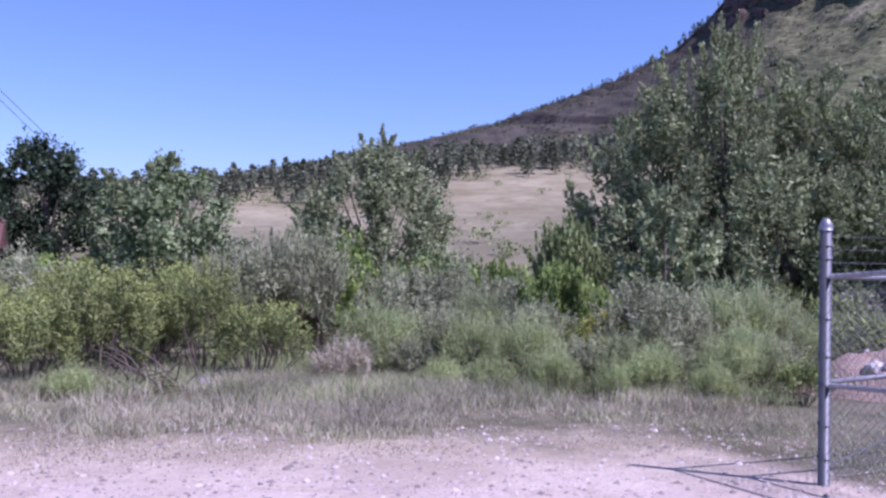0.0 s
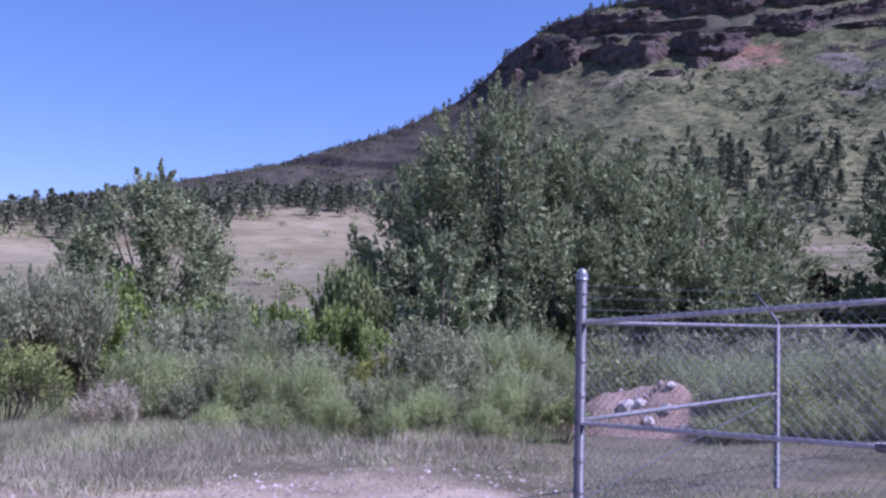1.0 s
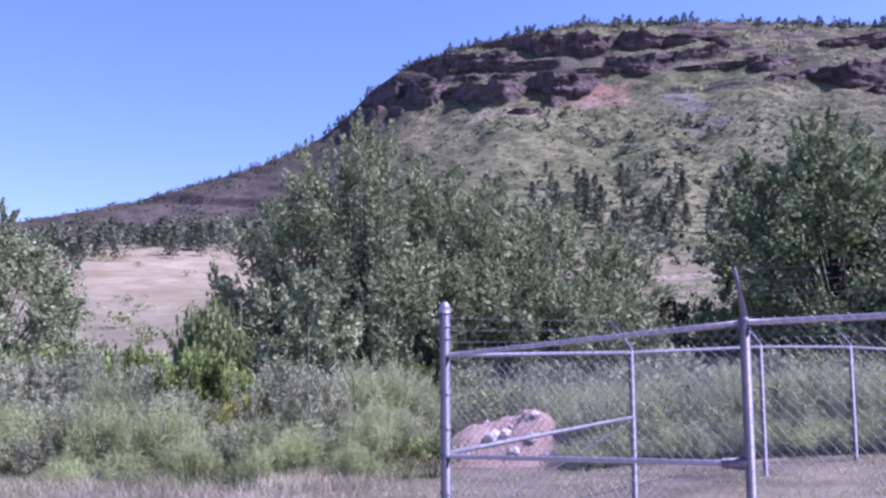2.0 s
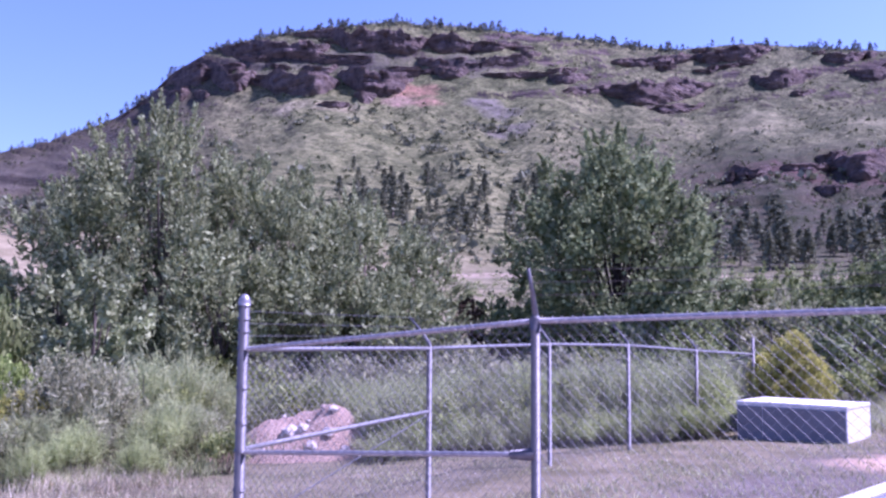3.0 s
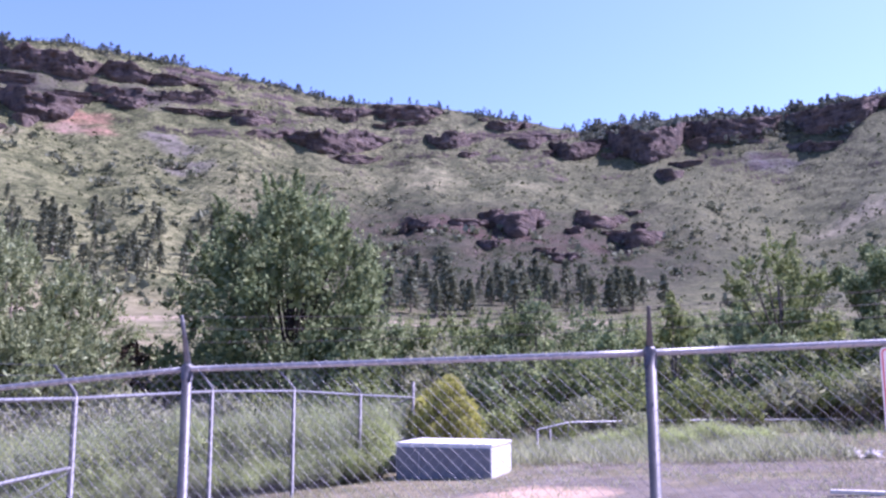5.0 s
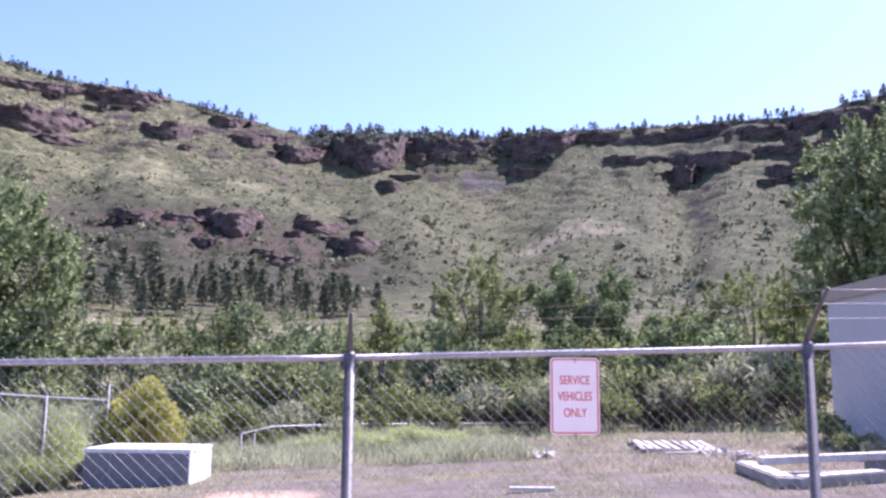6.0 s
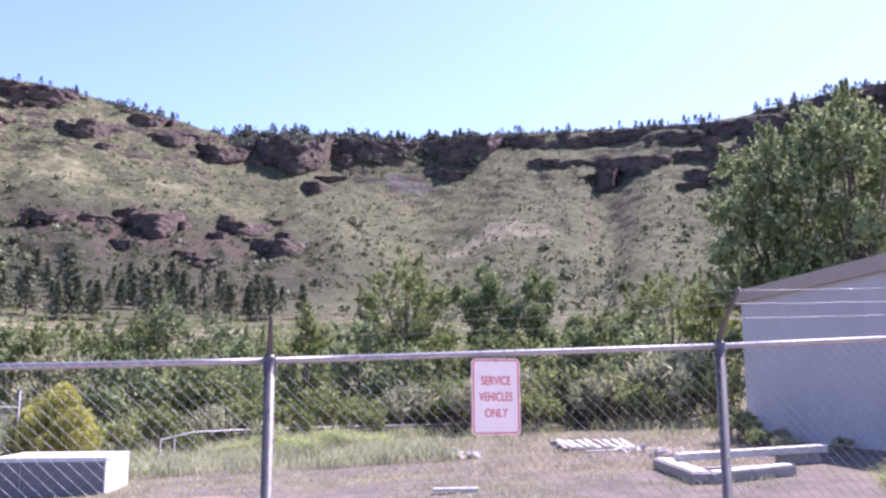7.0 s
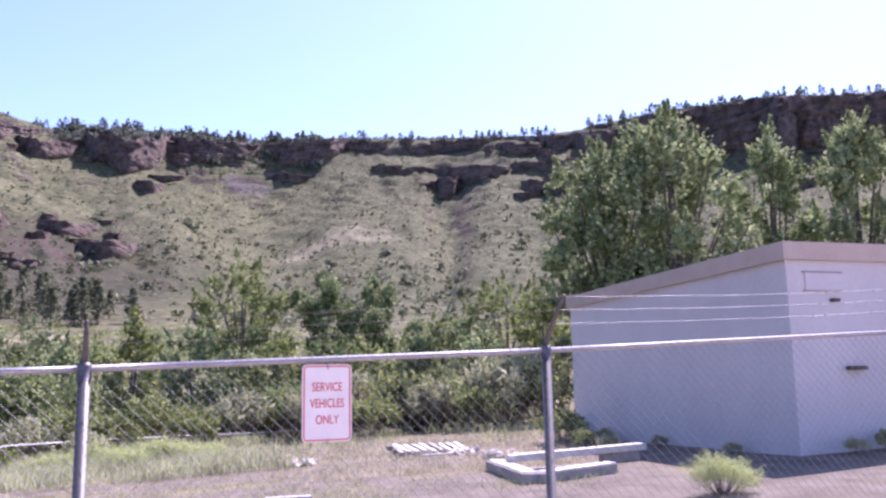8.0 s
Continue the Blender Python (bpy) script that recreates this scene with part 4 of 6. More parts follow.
def utility_box(corner, along, deep, height):
    """A cast concrete box from one front corner along its front: worn edges, a flush lid and dark front panels."""
    ob = thing("concrete_box", (corner[0], corner[1], on_land(*corner) - 0.05), math.degrees(math.atan2(along[1], along[0])), "white concrete utility box with a dark front on dry ground", "box")
    w = math.hypot(*along)
    part("body", box_bm((w, deep, height), (w / 2, deep / 2, height / 2), 0.018), BOXPAINT, ob)
    part("lid", box_bm((w + 0.016, deep + 0.016, 0.06), (w / 2, deep / 2, height + 0.032), 0.014), BOXPAINT, ob, "flat concrete lid")
    slate = speckled("dark_slate_paint", (0.15, 0.15, 0.165), (0.21, 0.21, 0.23), 3.0, 0.6)
    for x0, wide in ((0.015, 0.43), (0.455, w - 0.475)):
        part("front_panel", box_bm((wide, 0.014, height - 0.03), (x0 + wide / 2, -0.009, height / 2), 0.005), slate, ob, "dark slate-grey front panel")
    part("side_fitting", box_bm((0.16, 0.3, 0.3), (-0.082, 0.2, 0.30), 0.04), GALV, ob, "small grey fitting")
    return ob


utility_box((13.17, 8.39), (0.28, -1.78), 1.24, 0.64)

pad = thing("concrete_pad", (9.55, 4.07, on_land(8.8, 2.5)), -84, "pale concrete pad flush with the dry ground", "concrete pad")
part("slab", box_bm((4.4, 2.2, 0.16), (2.2, -1.1, -0.03), 0.02), CONCRETE, pad)
cover = box_bm((3.96, 1.76, 0.012), (2.2, -1.1, 0.054))
for i in range(52):
    box_bm((0.026, 1.72, 0.014), (0.27 + i * 0.0755, -1.1, 0.066), bm=cover)
part("grating", cover, speckled("grey_zinc_grating", (0.26, 0.26, 0.28), (0.36, 0.36, 0.385), 4.0, 0.5, 0.4), pad, "ribbed grey metal grating set in the pad")

WOOD = speckled("white_weathered_boards", (0.40, 0.37, 0.33), (0.68, 0.65, 0.60), 5.0, 0.8)
GREYWOOD = speckled("grey_weathered_boards", (0.22, 0.20, 0.18), (0.38, 0.35, 0.32), 5.0, 0.85)


def on_slope(bearing, down):
    """Where the line of sight down at an angle meets the yard."""
    x, y = 0.0, 0.0
    for d in np.arange(3.0, 60.0, 0.05):
        x, y = polar(bearing, d)
        x, y = x - 0.3, y - 0.3
        if on_land(x, y) > EYE - d * math.tan(radians(down)):
            break
    return x, y


def board_frame(x, y, boards, label):
    """Boards of an open frame: each from one end to the other, with width, thickness, height over the ground and material."""
    ob = thing("board_frame", (x, y, on_land(x, y)), 0, label, "boards")
    for (ax, ay), (bx, by), wide, thick, lift, material in boards:
        long = math.hypot(bx - ax, by - ay)
        board = part("board", box_bm((long, wide, thick), (long / 2, 0, thick / 2), 0.008), material, ob)
        drop = on_land(x + ax, y + ay) - on_land(x, y)
        board.matrix_basis = pose(ax, ay, drop + lift, 0, -math.degrees(math.atan2(on_land(x + bx, y + by) - on_land(x + ax, y + ay), long)), math.degrees(math.atan2(by - ay, bx - ax)))
    return ob


def pallet(bearing, down, turn, label):
    x, y = on_slope(bearing, down)
    ob = thing("pallet", (x, y, on_land(x, y) + 0.06), turn, label, "pallet")
    for i in range(3):
        part("runner", box_bm((1.5, 0.09, 0.09), (0.75, 0.08 + i * 0.42, -0.015), 0.006), GREYWOOD, ob)
    ob.matrix_basis = pose(x, y, on_land(x, y) + 0.07, 6, 0, turn)
    for i in range(9):
        slat = part("slat", box_bm((0.10, 0.98 - 0.07 * (i * 37 % 4), 0.022), (0, 0.46, 0), 0.004), WOOD if i % 5 else GREYWOOD, ob)
        slat.matrix_basis = pose(0.06 + i * 0.17, 0.02 * (i * 29 % 3), 0.043 + 0.008 * (i % 2), 0, 0, ((i * 53 % 9) - 4) * 1.1)
    return ob


board_frame(12.4, -2.9, (
    ((1.02, 0.62), (-1.15, 0.42), 0.30, 0.13, 0.0, GREYWOOD), ((1.02, 0.62), (-1.05, 0.44), 0.22, 0.02, 0.131, WOOD),
    ((-1.12, 0.36), (-0.55, -0.80), 0.26, 0.13, 0.0, GREYWOOD), ((-1.10, 0.30), (-0.55, -0.80), 0.22, 0.02, 0.131, WOOD),
    ((0.45, 0.50), (0.80, -1.70), 0.24, 0.10, 0.152, WOOD), ((0.75, -1.0), (0.80, -1.6), 0.2, 0.15, 0.0, GREYWOOD),
    ((0.0, 0.35), (-0.1, -0.75), 0.16, 0.09, 0.0, GREYWOOD)), "open frame of white boards lying on the ground")
pallet(92.0, 4.35, -76, "broken white slatted pallet lying on the ground")

def rubble(name, bearing, down, count, size, spread, material, label, category, seed):
    rng = np.random.default_rng(seed)
    x, y = on_slope(bearing, down)
    ob = thing(name, (x, y, on_land(x, y)), 0, label, category)
    for i in range(count):
        bm = bmesh.new()
        bmesh.ops.create_icosphere(bm, subdivisions=2, radius=1.0)
        s = size * rng.uniform(0.5, 1.2)
        shift = rng.uniform(0, 50, 3)
        for v in bm.verts:
            v.co *= s * (0.7 + 0.9 * noise.noise(v.co * 1.9 + Vector(shift)))
            v.co.z *= 0.5
        px, py = rng.normal(0, spread, 2)
        bmesh.ops.translate(bm, verts=bm.verts, vec=(px, py, s * 0.25))
        part("stone", bm, material, ob)
    return ob


WHITESTONE = speckled("whitish_rubble", (0.47, 0.42, 0.385), (0.68, 0.625, 0.58), 4.0, 0.9, bump=0.5)
rubble("rubble_pile", 82.8, 4.55, 5, 0.24, 0.22, WHITESTONE, "scattered whitish lumps of rubble in dry grass", "rubble", 3)
rubble("rubble_pile", 86.2, 4.45, 4, 0.22, 0.25, WHITESTONE, "pale lumps of rubble in dry grass", "rubble", 4)
rubble("rubble_pile", 97.3, 4.3, 10, 0.19, 0.5, WHITESTONE, "whitish broken pieces beside a pallet", "rubble", 5)
for bearing, down, turn, length in ((96.0, 4.2, -60, 1.8), (85.0, 6.75, -80, 0.6)):
    x, y = on_slope(bearing, down)
    plank = thing("plank", (x, y, on_land(x, y) + 0.03), turn, "single weathered plank lying on dry ground", "plank")
    part("board", box_bm((length, 0.11, 0.045), (0, 0, 0.01), 0.006), WOOD, plank)


def dirt_mound():
    """A low heap of pink soil with pale broken stones in it."""
    x, y = 7.05, 12.5
    z = on_land(x, y)
    ob = thing("dirt_mound", (x, y, z), -30, "heap of pinkish soil with pale boulders beyond the fence", "dirt mound")

    def top(u, v):
        f = math.hypot(u / 1.25, v / 0.95)
        lump = noise.noise(Vector((u * 1.4, v * 1.4, 3.0))) * 0.28 + noise.noise(Vector((u * 4.0, v * 4.0, 7.0))) * 0.09
        return 0.66 * math.exp(-(f * 1.02) ** 4) * (1 + lump * 1.7) + 0.22 * math.exp(-(((u - 0.55) / 0.4) ** 2 + ((v + 0.3) / 0.4) ** 2)) - 0.09

    bm = bmesh.new()
    n = 44
    rows = [[bm.verts.new(((i / n - 0.5) * 4.0, (j / n - 0.5) * 3.2, top((i / n - 0.5) * 4.0, (j / n - 0.5) * 3.2))) for i in range(n + 1)] for j in range(n + 1)]
    for j in range(n):
        for i in range(n):
            bm.faces.new((rows[j][i], rows[j][i + 1], rows[j + 1][i + 1], rows[j + 1][i])).smooth = True
    part("soil", bm, speckled("pink_soil", (0.33, 0.225, 0.165), (0.52, 0.385, 0.30), 2.5, 0.95, bump=0.8, distance=0.06), ob)
    rng = np.random.default_rng(8)
    stones = [(-0.25, -0.45, 0.20), (-0.02, -0.5, 0.15), (0.95, -0.25, 0.18), (1.02, -0.12, 0.12), (-1.15, -0.25, 0.15), (0.35, -0.75, 0.12), (0.45, -0.4, 0.10), (0.1, -0.9, 0.11), (0.62, -0.85, 0.09)]
    stones += [(rng.uniform(-1.1, 1.2), rng.uniform(-1.0, 0.2), rng.uniform(0.03, 0.08)) for _ in range(16)]
    for px, py, s in stones:
        b = bmesh.new()
        bmesh.ops.create_icosphere(b, subdivisions=2, radius=1.0)
        shift, flat = Vector(rng.uniform(0, 50, 3)), rng.uniform(0.6, 0.9)
        for v in b.verts:
            v.co *= s * (0.8 + 0.45 * noise.noise(v.co * 1.3 + shift) + 0.2 * noise.noise(v.co * 3.0 + shift))
            v.co.z *= flat
        bmesh.ops.translate(b, verts=b.verts, vec=(px, py, top(px, py) + s * 0.25))
        part("boulder" if s > 0.09 else "stone", b, WHITESTONE if s > 0.11 or rng.uniform() < 0.4 else PINKSTONE, ob)
    return ob


PINKSTONE = speckled("pinkish_stone", (0.38, 0.28, 0.22), (0.55, 0.43, 0.36), 4.0, 0.9, bump=0.5)
dirt_mound()


def pipe_barrier():
    """A low pipe rail on short posts, half hidden in the brush."""
    ob = thing("pipe_rail", (0, 0, 0), 0, "low galvanised pipe rail on short posts in tall grass", "rail")
    pts = [(66.4, 21.0, -3.2), (68.4, 22.0, -2.75), (74, 24.0, -2.6), (84, 26.5, -2.45), (97, 27.0, -2.3), (104, 27, -2.3)]
    line = []
    for b, d, e in pts:
        x, y = polar(b, d)
        line.append(((x - 0.3, y - 0.3, EYE + d * math.tan(radians(e))), 0.022))
    tube_part("rail", [line], SUNLIT_STEEL, ob)
    for (x, y, z), _ in line + [((line[0][0][0] * 0.6 + line[1][0][0] * 0.4, line[0][0][1] * 0.6 + line[1][0][1] * 0.4, line[0][0][2]), 0)]:
        tube_part("post", [[((x, y, on_land(x, y) - 0.2), 0.03), ((x, y, z), 0.03)]], GALV, ob)
    return ob


pipe_barrier()


# ---- building ----
def building():
    near, far = (11.8, -6.45), (19.3, -4.98)
    ang = math.degrees(math.atan2(far[1] - near[1], far[0] - near[0]))
    z = min(on_land(*near), on_land(*far)) - 0.15
    w, d, h = math.hypot(far[0] - near[0], far[1] - near[1]), 9.0, 3.15
    ob = thing("building", (*near, z), ang, "low white painted block building with a tan roof edge", "building")
    t = 0.2
    part("wall", box_bm((w, t, h), (w / 2, -t / 2, h / 2)), WALLPAINT, ob)
    part("wall", box_bm((w, t, h), (w / 2, -d + t / 2, h / 2)), WALLPAINT, ob)
    part("wall", box_bm((t, d - 2 * t, h), (t / 2, -d / 2, h / 2)), WALLPAINT, ob)
    part("wall", box_bm((t, d - 2 * t, h), (w - t / 2, -d / 2, h / 2)), WALLPAINT, ob)
    part("roof", box_bm((w + 0.04, d + 0.04, 0.12), (w / 2, -d / 2, h + 0.06)), ROOF, ob, "grey flat roofing")
    part("fascia", box_bm((w + 0.16, 0.045, 0.27), (w / 2, 0.055, h + 0.03), 0.006), FASCIA, ob, "tan painted roof edge board")
    part("fascia", box_bm((w + 0.16, 0.045, 0.27), (w / 2, -d - 0.055, h + 0.03), 0.006), FASCIA, ob, "tan painted roof edge board")
    part("fascia", box_bm((0.045, d + 0.06, 0.27), (-0.055, -d / 2, h + 0.03), 0.006), FASCIA, ob, "tan painted roof edge board")
    part("fascia", box_bm((0.045, d + 0.06, 0.27), (w + 0.055, -d / 2, h + 0.03), 0.006), FASCIA, ob, "tan painted roof edge board")
    vent = part("vent", box_bm((0.02, 0.62, 0.26), (-0.012, -0.62, h - 0.42), 0.004), WALLPAINT, ob, "painted-over vent panel")
    for dz in (0.14, -0.14):
        part("vent_edge", box_bm((0.03, 0.7, 0.02), (-0.015, -0.62, h - 0.42 + dz)), GREYWOOD, vent)
    part("lamp", box_bm((0.12, 0.3, 0.06), (-0.06, -1.05, 1.45), 0.015), RUSTY, ob, "small dark wall fitting")
    part("hook", box_bm((0.1, 0.12, 0.05), (-0.05, -0.78, 2.45), 0.01), RUSTY, ob, "small dark wall fitting")
    return ob


ROOF = speckled("grey_roofing", (0.16, 0.15, 0.14), (0.26, 0.25, 0.23), 2.0, 0.9)
building()


def far_house():
    x, y = polar(-28.2, 42)
    z = on_land(x, y)
    ob = thing("house", (x, y, z), 20, "far house with a red-brown roof half hidden by trees", "house")
    red = speckled("red_brown_boards", (0.12, 0.06, 0.05), (0.17, 0.085, 0.065), 2.0, 0.8)
    part("wall", box_bm((5, 5, 3.4), (0, 0, 1.7)), red, ob)
    bm = bmesh.new()
    v = [bm.verts.new(c) for c in ((-2.9, -2.8, 3.3), (2.9, -2.8, 3.3), (2.9, 2.8, 3.3), (-2.9, 2.8, 3.3), (-2.9, 0, 4.6), (2.9, 0, 4.6))]
    for f in ((0, 1, 5, 4), (2, 3, 4, 5), (1, 2, 5), (3, 0, 4), (3, 2, 1, 0)):
        bm.faces.new([v[i] for i in f])
    part("roof", bm, red, ob)
    return ob


far_house()
cables = thing("power_line", (0, 0, 0), 0, "two dark overhead power cables", "power line")
for off in (0.0, 0.55):
    a, b = np.array((*polar(-34, 50), 17.6 + off)), np.array((*polar(-18, 60), 4.2 + off))
    pts = [(a + (b - a) * t - np.array((0, 0, 0.35 * math.sin(t * math.pi))), 0.018) for t in np.linspace(0, 1, 12)]
    tube_part("cable", [pts], RUSTY, cables, sides=5)

# ---- trees ----
LEAF_YOUNG = foliage("young_poplar_leaves", (0.21, 0.25, 0.115), (0.34, 0.39, 0.195), (0.50, 0.55, 0.32), 0.38)
LEAF_PALE = foliage("pale_green_cottonwood_leaves", (0.16, 0.21, 0.09), (0.26, 0.32, 0.15), (0.40, 0.465, 0.255), 0.36)
POPLAR = "silvery-leaved poplar with upright leafy shoots in brush"
tree("tree", -15.6, 27, 5.9, 4.6, LEAF_PALE, 11, "rounded broadleaf tree with light green leaves", (0.13, 0.085), 17000, 0.2, 0.0, 0.5, 36, 0.17, 1)
tree("tree", -1.8, 35, 8.1, 6.6, LEAF_SILVER, 12, "pointed silvery green tree above grey brush", (0.135, 0.065), 36000, 0.4, 0.08, 0.34, 42, 0.165, 2)
tree("tree", -5.4, 33.5, 4.9, 4.4, LEAF_SILVER, 13, "low silvery green tree in grey brush", (0.13, 0.065), 13000, 0.4, 0.05, 0.45, 22, 0.18, 2)
tree("tree", 2.4, 34, 3.5, 4.0, LEAF_SILVER, 36, "low silvery green tree in grey brush", (0.12, 0.06), 11000, 0.4, 0.05, 0.45, 22, 0.18, 2)
for b, d, h, w, n, up, seed in ((20.4, 26.5, 9.0, 5.4, 24000, 0.85, 14), (16.2, 27.0, 7.5, 5.0, 18000, 0.75, 18), (14.4, 26.0, 4.9, 4.4, 12000, 0.4, 34), (24.6, 27.5, 8.1, 5.2, 20000, 0.8, 15),
                                 (28.8, 26.8, 7.4, 5.0, 18000, 0.7, 16), (33.0, 27.2, 6.8, 5.0, 17000, 0.65, 17), (36.9, 28.0, 5.7, 3.8, 11000, 0.55, 33), (24.4, 24.4, 5.2, 4.6, 13000, 0.5, 35),
                                 (30.6, 24.8, 4.8, 4.4, 12000, 0.5, 37), (35.2, 25.4, 4.2, 3.8, 9000, 0.45, 38)):
    tree("tree", b, d, h, w, LEAF_SILVER, seed, POPLAR, (0.155, 0.058), n, up, 0.03, 0.45, 34, 0.15, 8, group="silvery poplars", feather=0.56)
tree("tree", 16.6, 20.0, 3.9, 2.1, LEAF_YOUNG, 19, "young poplar with large pale green leaves", (0.13, 0.09), 4200, 0.7, 0.05, 0.4, 20, 0.17, 3)
tree("tree", 50.2, 30.0, 9.4, 7.9, LEAF_GREEN, 20, "broad green tree with yellowing leaves beyond the fence", (0.15, 0.1), 44000, 0.55, -0.04, 0.36, 72, 0.14, 3, wood=DARKBARK)
tree("tree", -22.2, 46, 8.9, 7.0, LEAF_DARK, 21, "dark green tree beside a far house", (0.2, 0.12), 9000, 0.3, 0.06, 0.5, 30, 0.16)
tree("tree", -29.0, 44, 8.8, 7.7, LEAF_DARK, 22, "dark green tree beside a far house", (0.2, 0.12), 7000, 0.3, 0.06, 0.5, 26, 0.16)
tree("tree", 82.2, 37, 7.3, 4.4, OLIVE, 23, "airy olive-green tree with dark limbs", (0.15, 0.08), 8000, 0.5, 0.2, 0.6, 24, 0.16, 2, gaps=0.4)
tree("tree", 87.5, 36, 6.6, 3.4, LEAF_GREEN, 24, "deep green rounded tree in willow brush", (0.14, 0.1), 9000, 0.4, 0.12, 0.55, 22, 0.17)
tree("tree", 91.0, 36.5, 6.3, 3.4, LEAF_GREEN, 25, "deep green rounded tree in willow brush", (0.14, 0.1), 9000, 0.4, 0.10, 0.55, 22, 0.17)
tree("tree", 99.6, 39, 6.0, 5.4, OLIVE, 26, "olive-green willow beside the white building", (0.15, 0.07), 10000, 0.4, 0.04, 0.5, 30, 0.15, 2)
COTTONWOOD = "tall pale green cottonwood behind the building"
tree("tree", 106.6, 30, 9.8, 4.8, LEAF_PALE, 27, COTTONWOOD, (0.15, 0.1), 19000, 0.3, 0.12, 0.55, 44, 0.17, 2, group="cottonwoods", gaps=0.15)
tree("tree", 110.8, 29.5, 10.4, 5.2, LEAF_PALE, 28, COTTONWOOD, (0.15, 0.1), 21000, 0.3, 0.10, 0.55, 46, 0.17, 2, group="cottonwoods", gaps=0.15)
tree("tree", 117.2, 33, 10.0, 3.8, LEAF_PALE, 29, "slimmer cottonwood behind the building", (0.15, 0.1), 13000, 0.4, 0.12, 0.42, 34, 0.18, 2, group="cottonwoods", gaps=0.15)
tree("tree", 122.0, 32, 9.8, 3.8, LEAF_PALE, 30, "slimmer cottonwood behind the building", (0.15, 0.1), 13000, 0.4, 0.12, 0.42, 34, 0.18, 2, group="cottonwoods", gaps=0.15)
THICKET_WEST = [
    (59.5, 36, 4.1, 3.4, OLIVE), (63.5, 37, 4.2, 3.6, LEAF_GREEN), (66.9, 35, 4.7, 3.2, LEAF_GREEN), (75.8, 30, 4.2, 1.7, RABBIT),
    (40.5, 31, 3.7, 2.2, REDDISH), (42.4, 30, 3.2, 2.0, OLIVE), (71.5, 33, 3.4, 3.0, LEAF_PALE), (79.2, 34, 4.2, 2.8, LEAF_PALE), (95.0, 34, 3.9, 3.2, OLIVE),
    (102.0, 33, 4.8, 3.0, RABBIT), (94.2, 27, 2.9, 1.7, LEAF_GREEN), (85.0, 31, 3.3, 2.8, RABBIT), (90.0, 30, 3.1, 3.0, OLIVE), (98.4, 29, 3.1, 3.0, LEAF_PALE),
    (54.5, 27, 2.6, 3.2, OLIVE), (48.0, 27, 2.5, 3.2, LEAF_GREEN), (50.6, 28, 2.9, 3.4, LEAF_GREEN), (49.6, 28.6, 3.9, 3.0, LEAF_GREEN), (57.4, 37, 4.2, 3.6, LEAF_GREEN), (61.4, 38, 4.5, 4.0, OLIVE),
    (65.2, 36, 4.3, 3.6, OLIVE), (69.4, 37, 4.4, 3.8, LEAF_GREEN), (73.0, 37, 3.9, 3.6, OLIVE),
]
THICKET_MIDDLE = [
    (60.2, 31, 3.0, 3.4, SAGE), (64.6, 30, 2.8, 3.4, LEAF_GREEN), (69.0, 29, 2.6, 3.2, OLIVE), (44.6, 32, 3.4, 3.4, OLIVE),
    (76.6, 38, 4.0, 3.4, LEAF_GREEN), (82.0, 32, 3.2, 3.2, LEAF_GREEN), (87.6, 31, 3.3, 3.0, LEAF_GREEN), (93.0, 31, 2.8, 3.2, RABBIT), (97.0, 33, 3.8, 3.2, LEAF_GREEN),
]
for i, (b, d, h, w, m) in enumerate(THICKET_WEST + THICKET_MIDDLE):
    tree("tall_bush", b, d, h * (1.22 if 56 < b < 74 else 1.08), w * 1.1, m, 100 + i, "tall leafy bush in a streamside thicket", (0.135, 0.085), 4200, 0.35, 0.0, 0.4, 18, 0.19, 2, "bush", "thicket bushes")

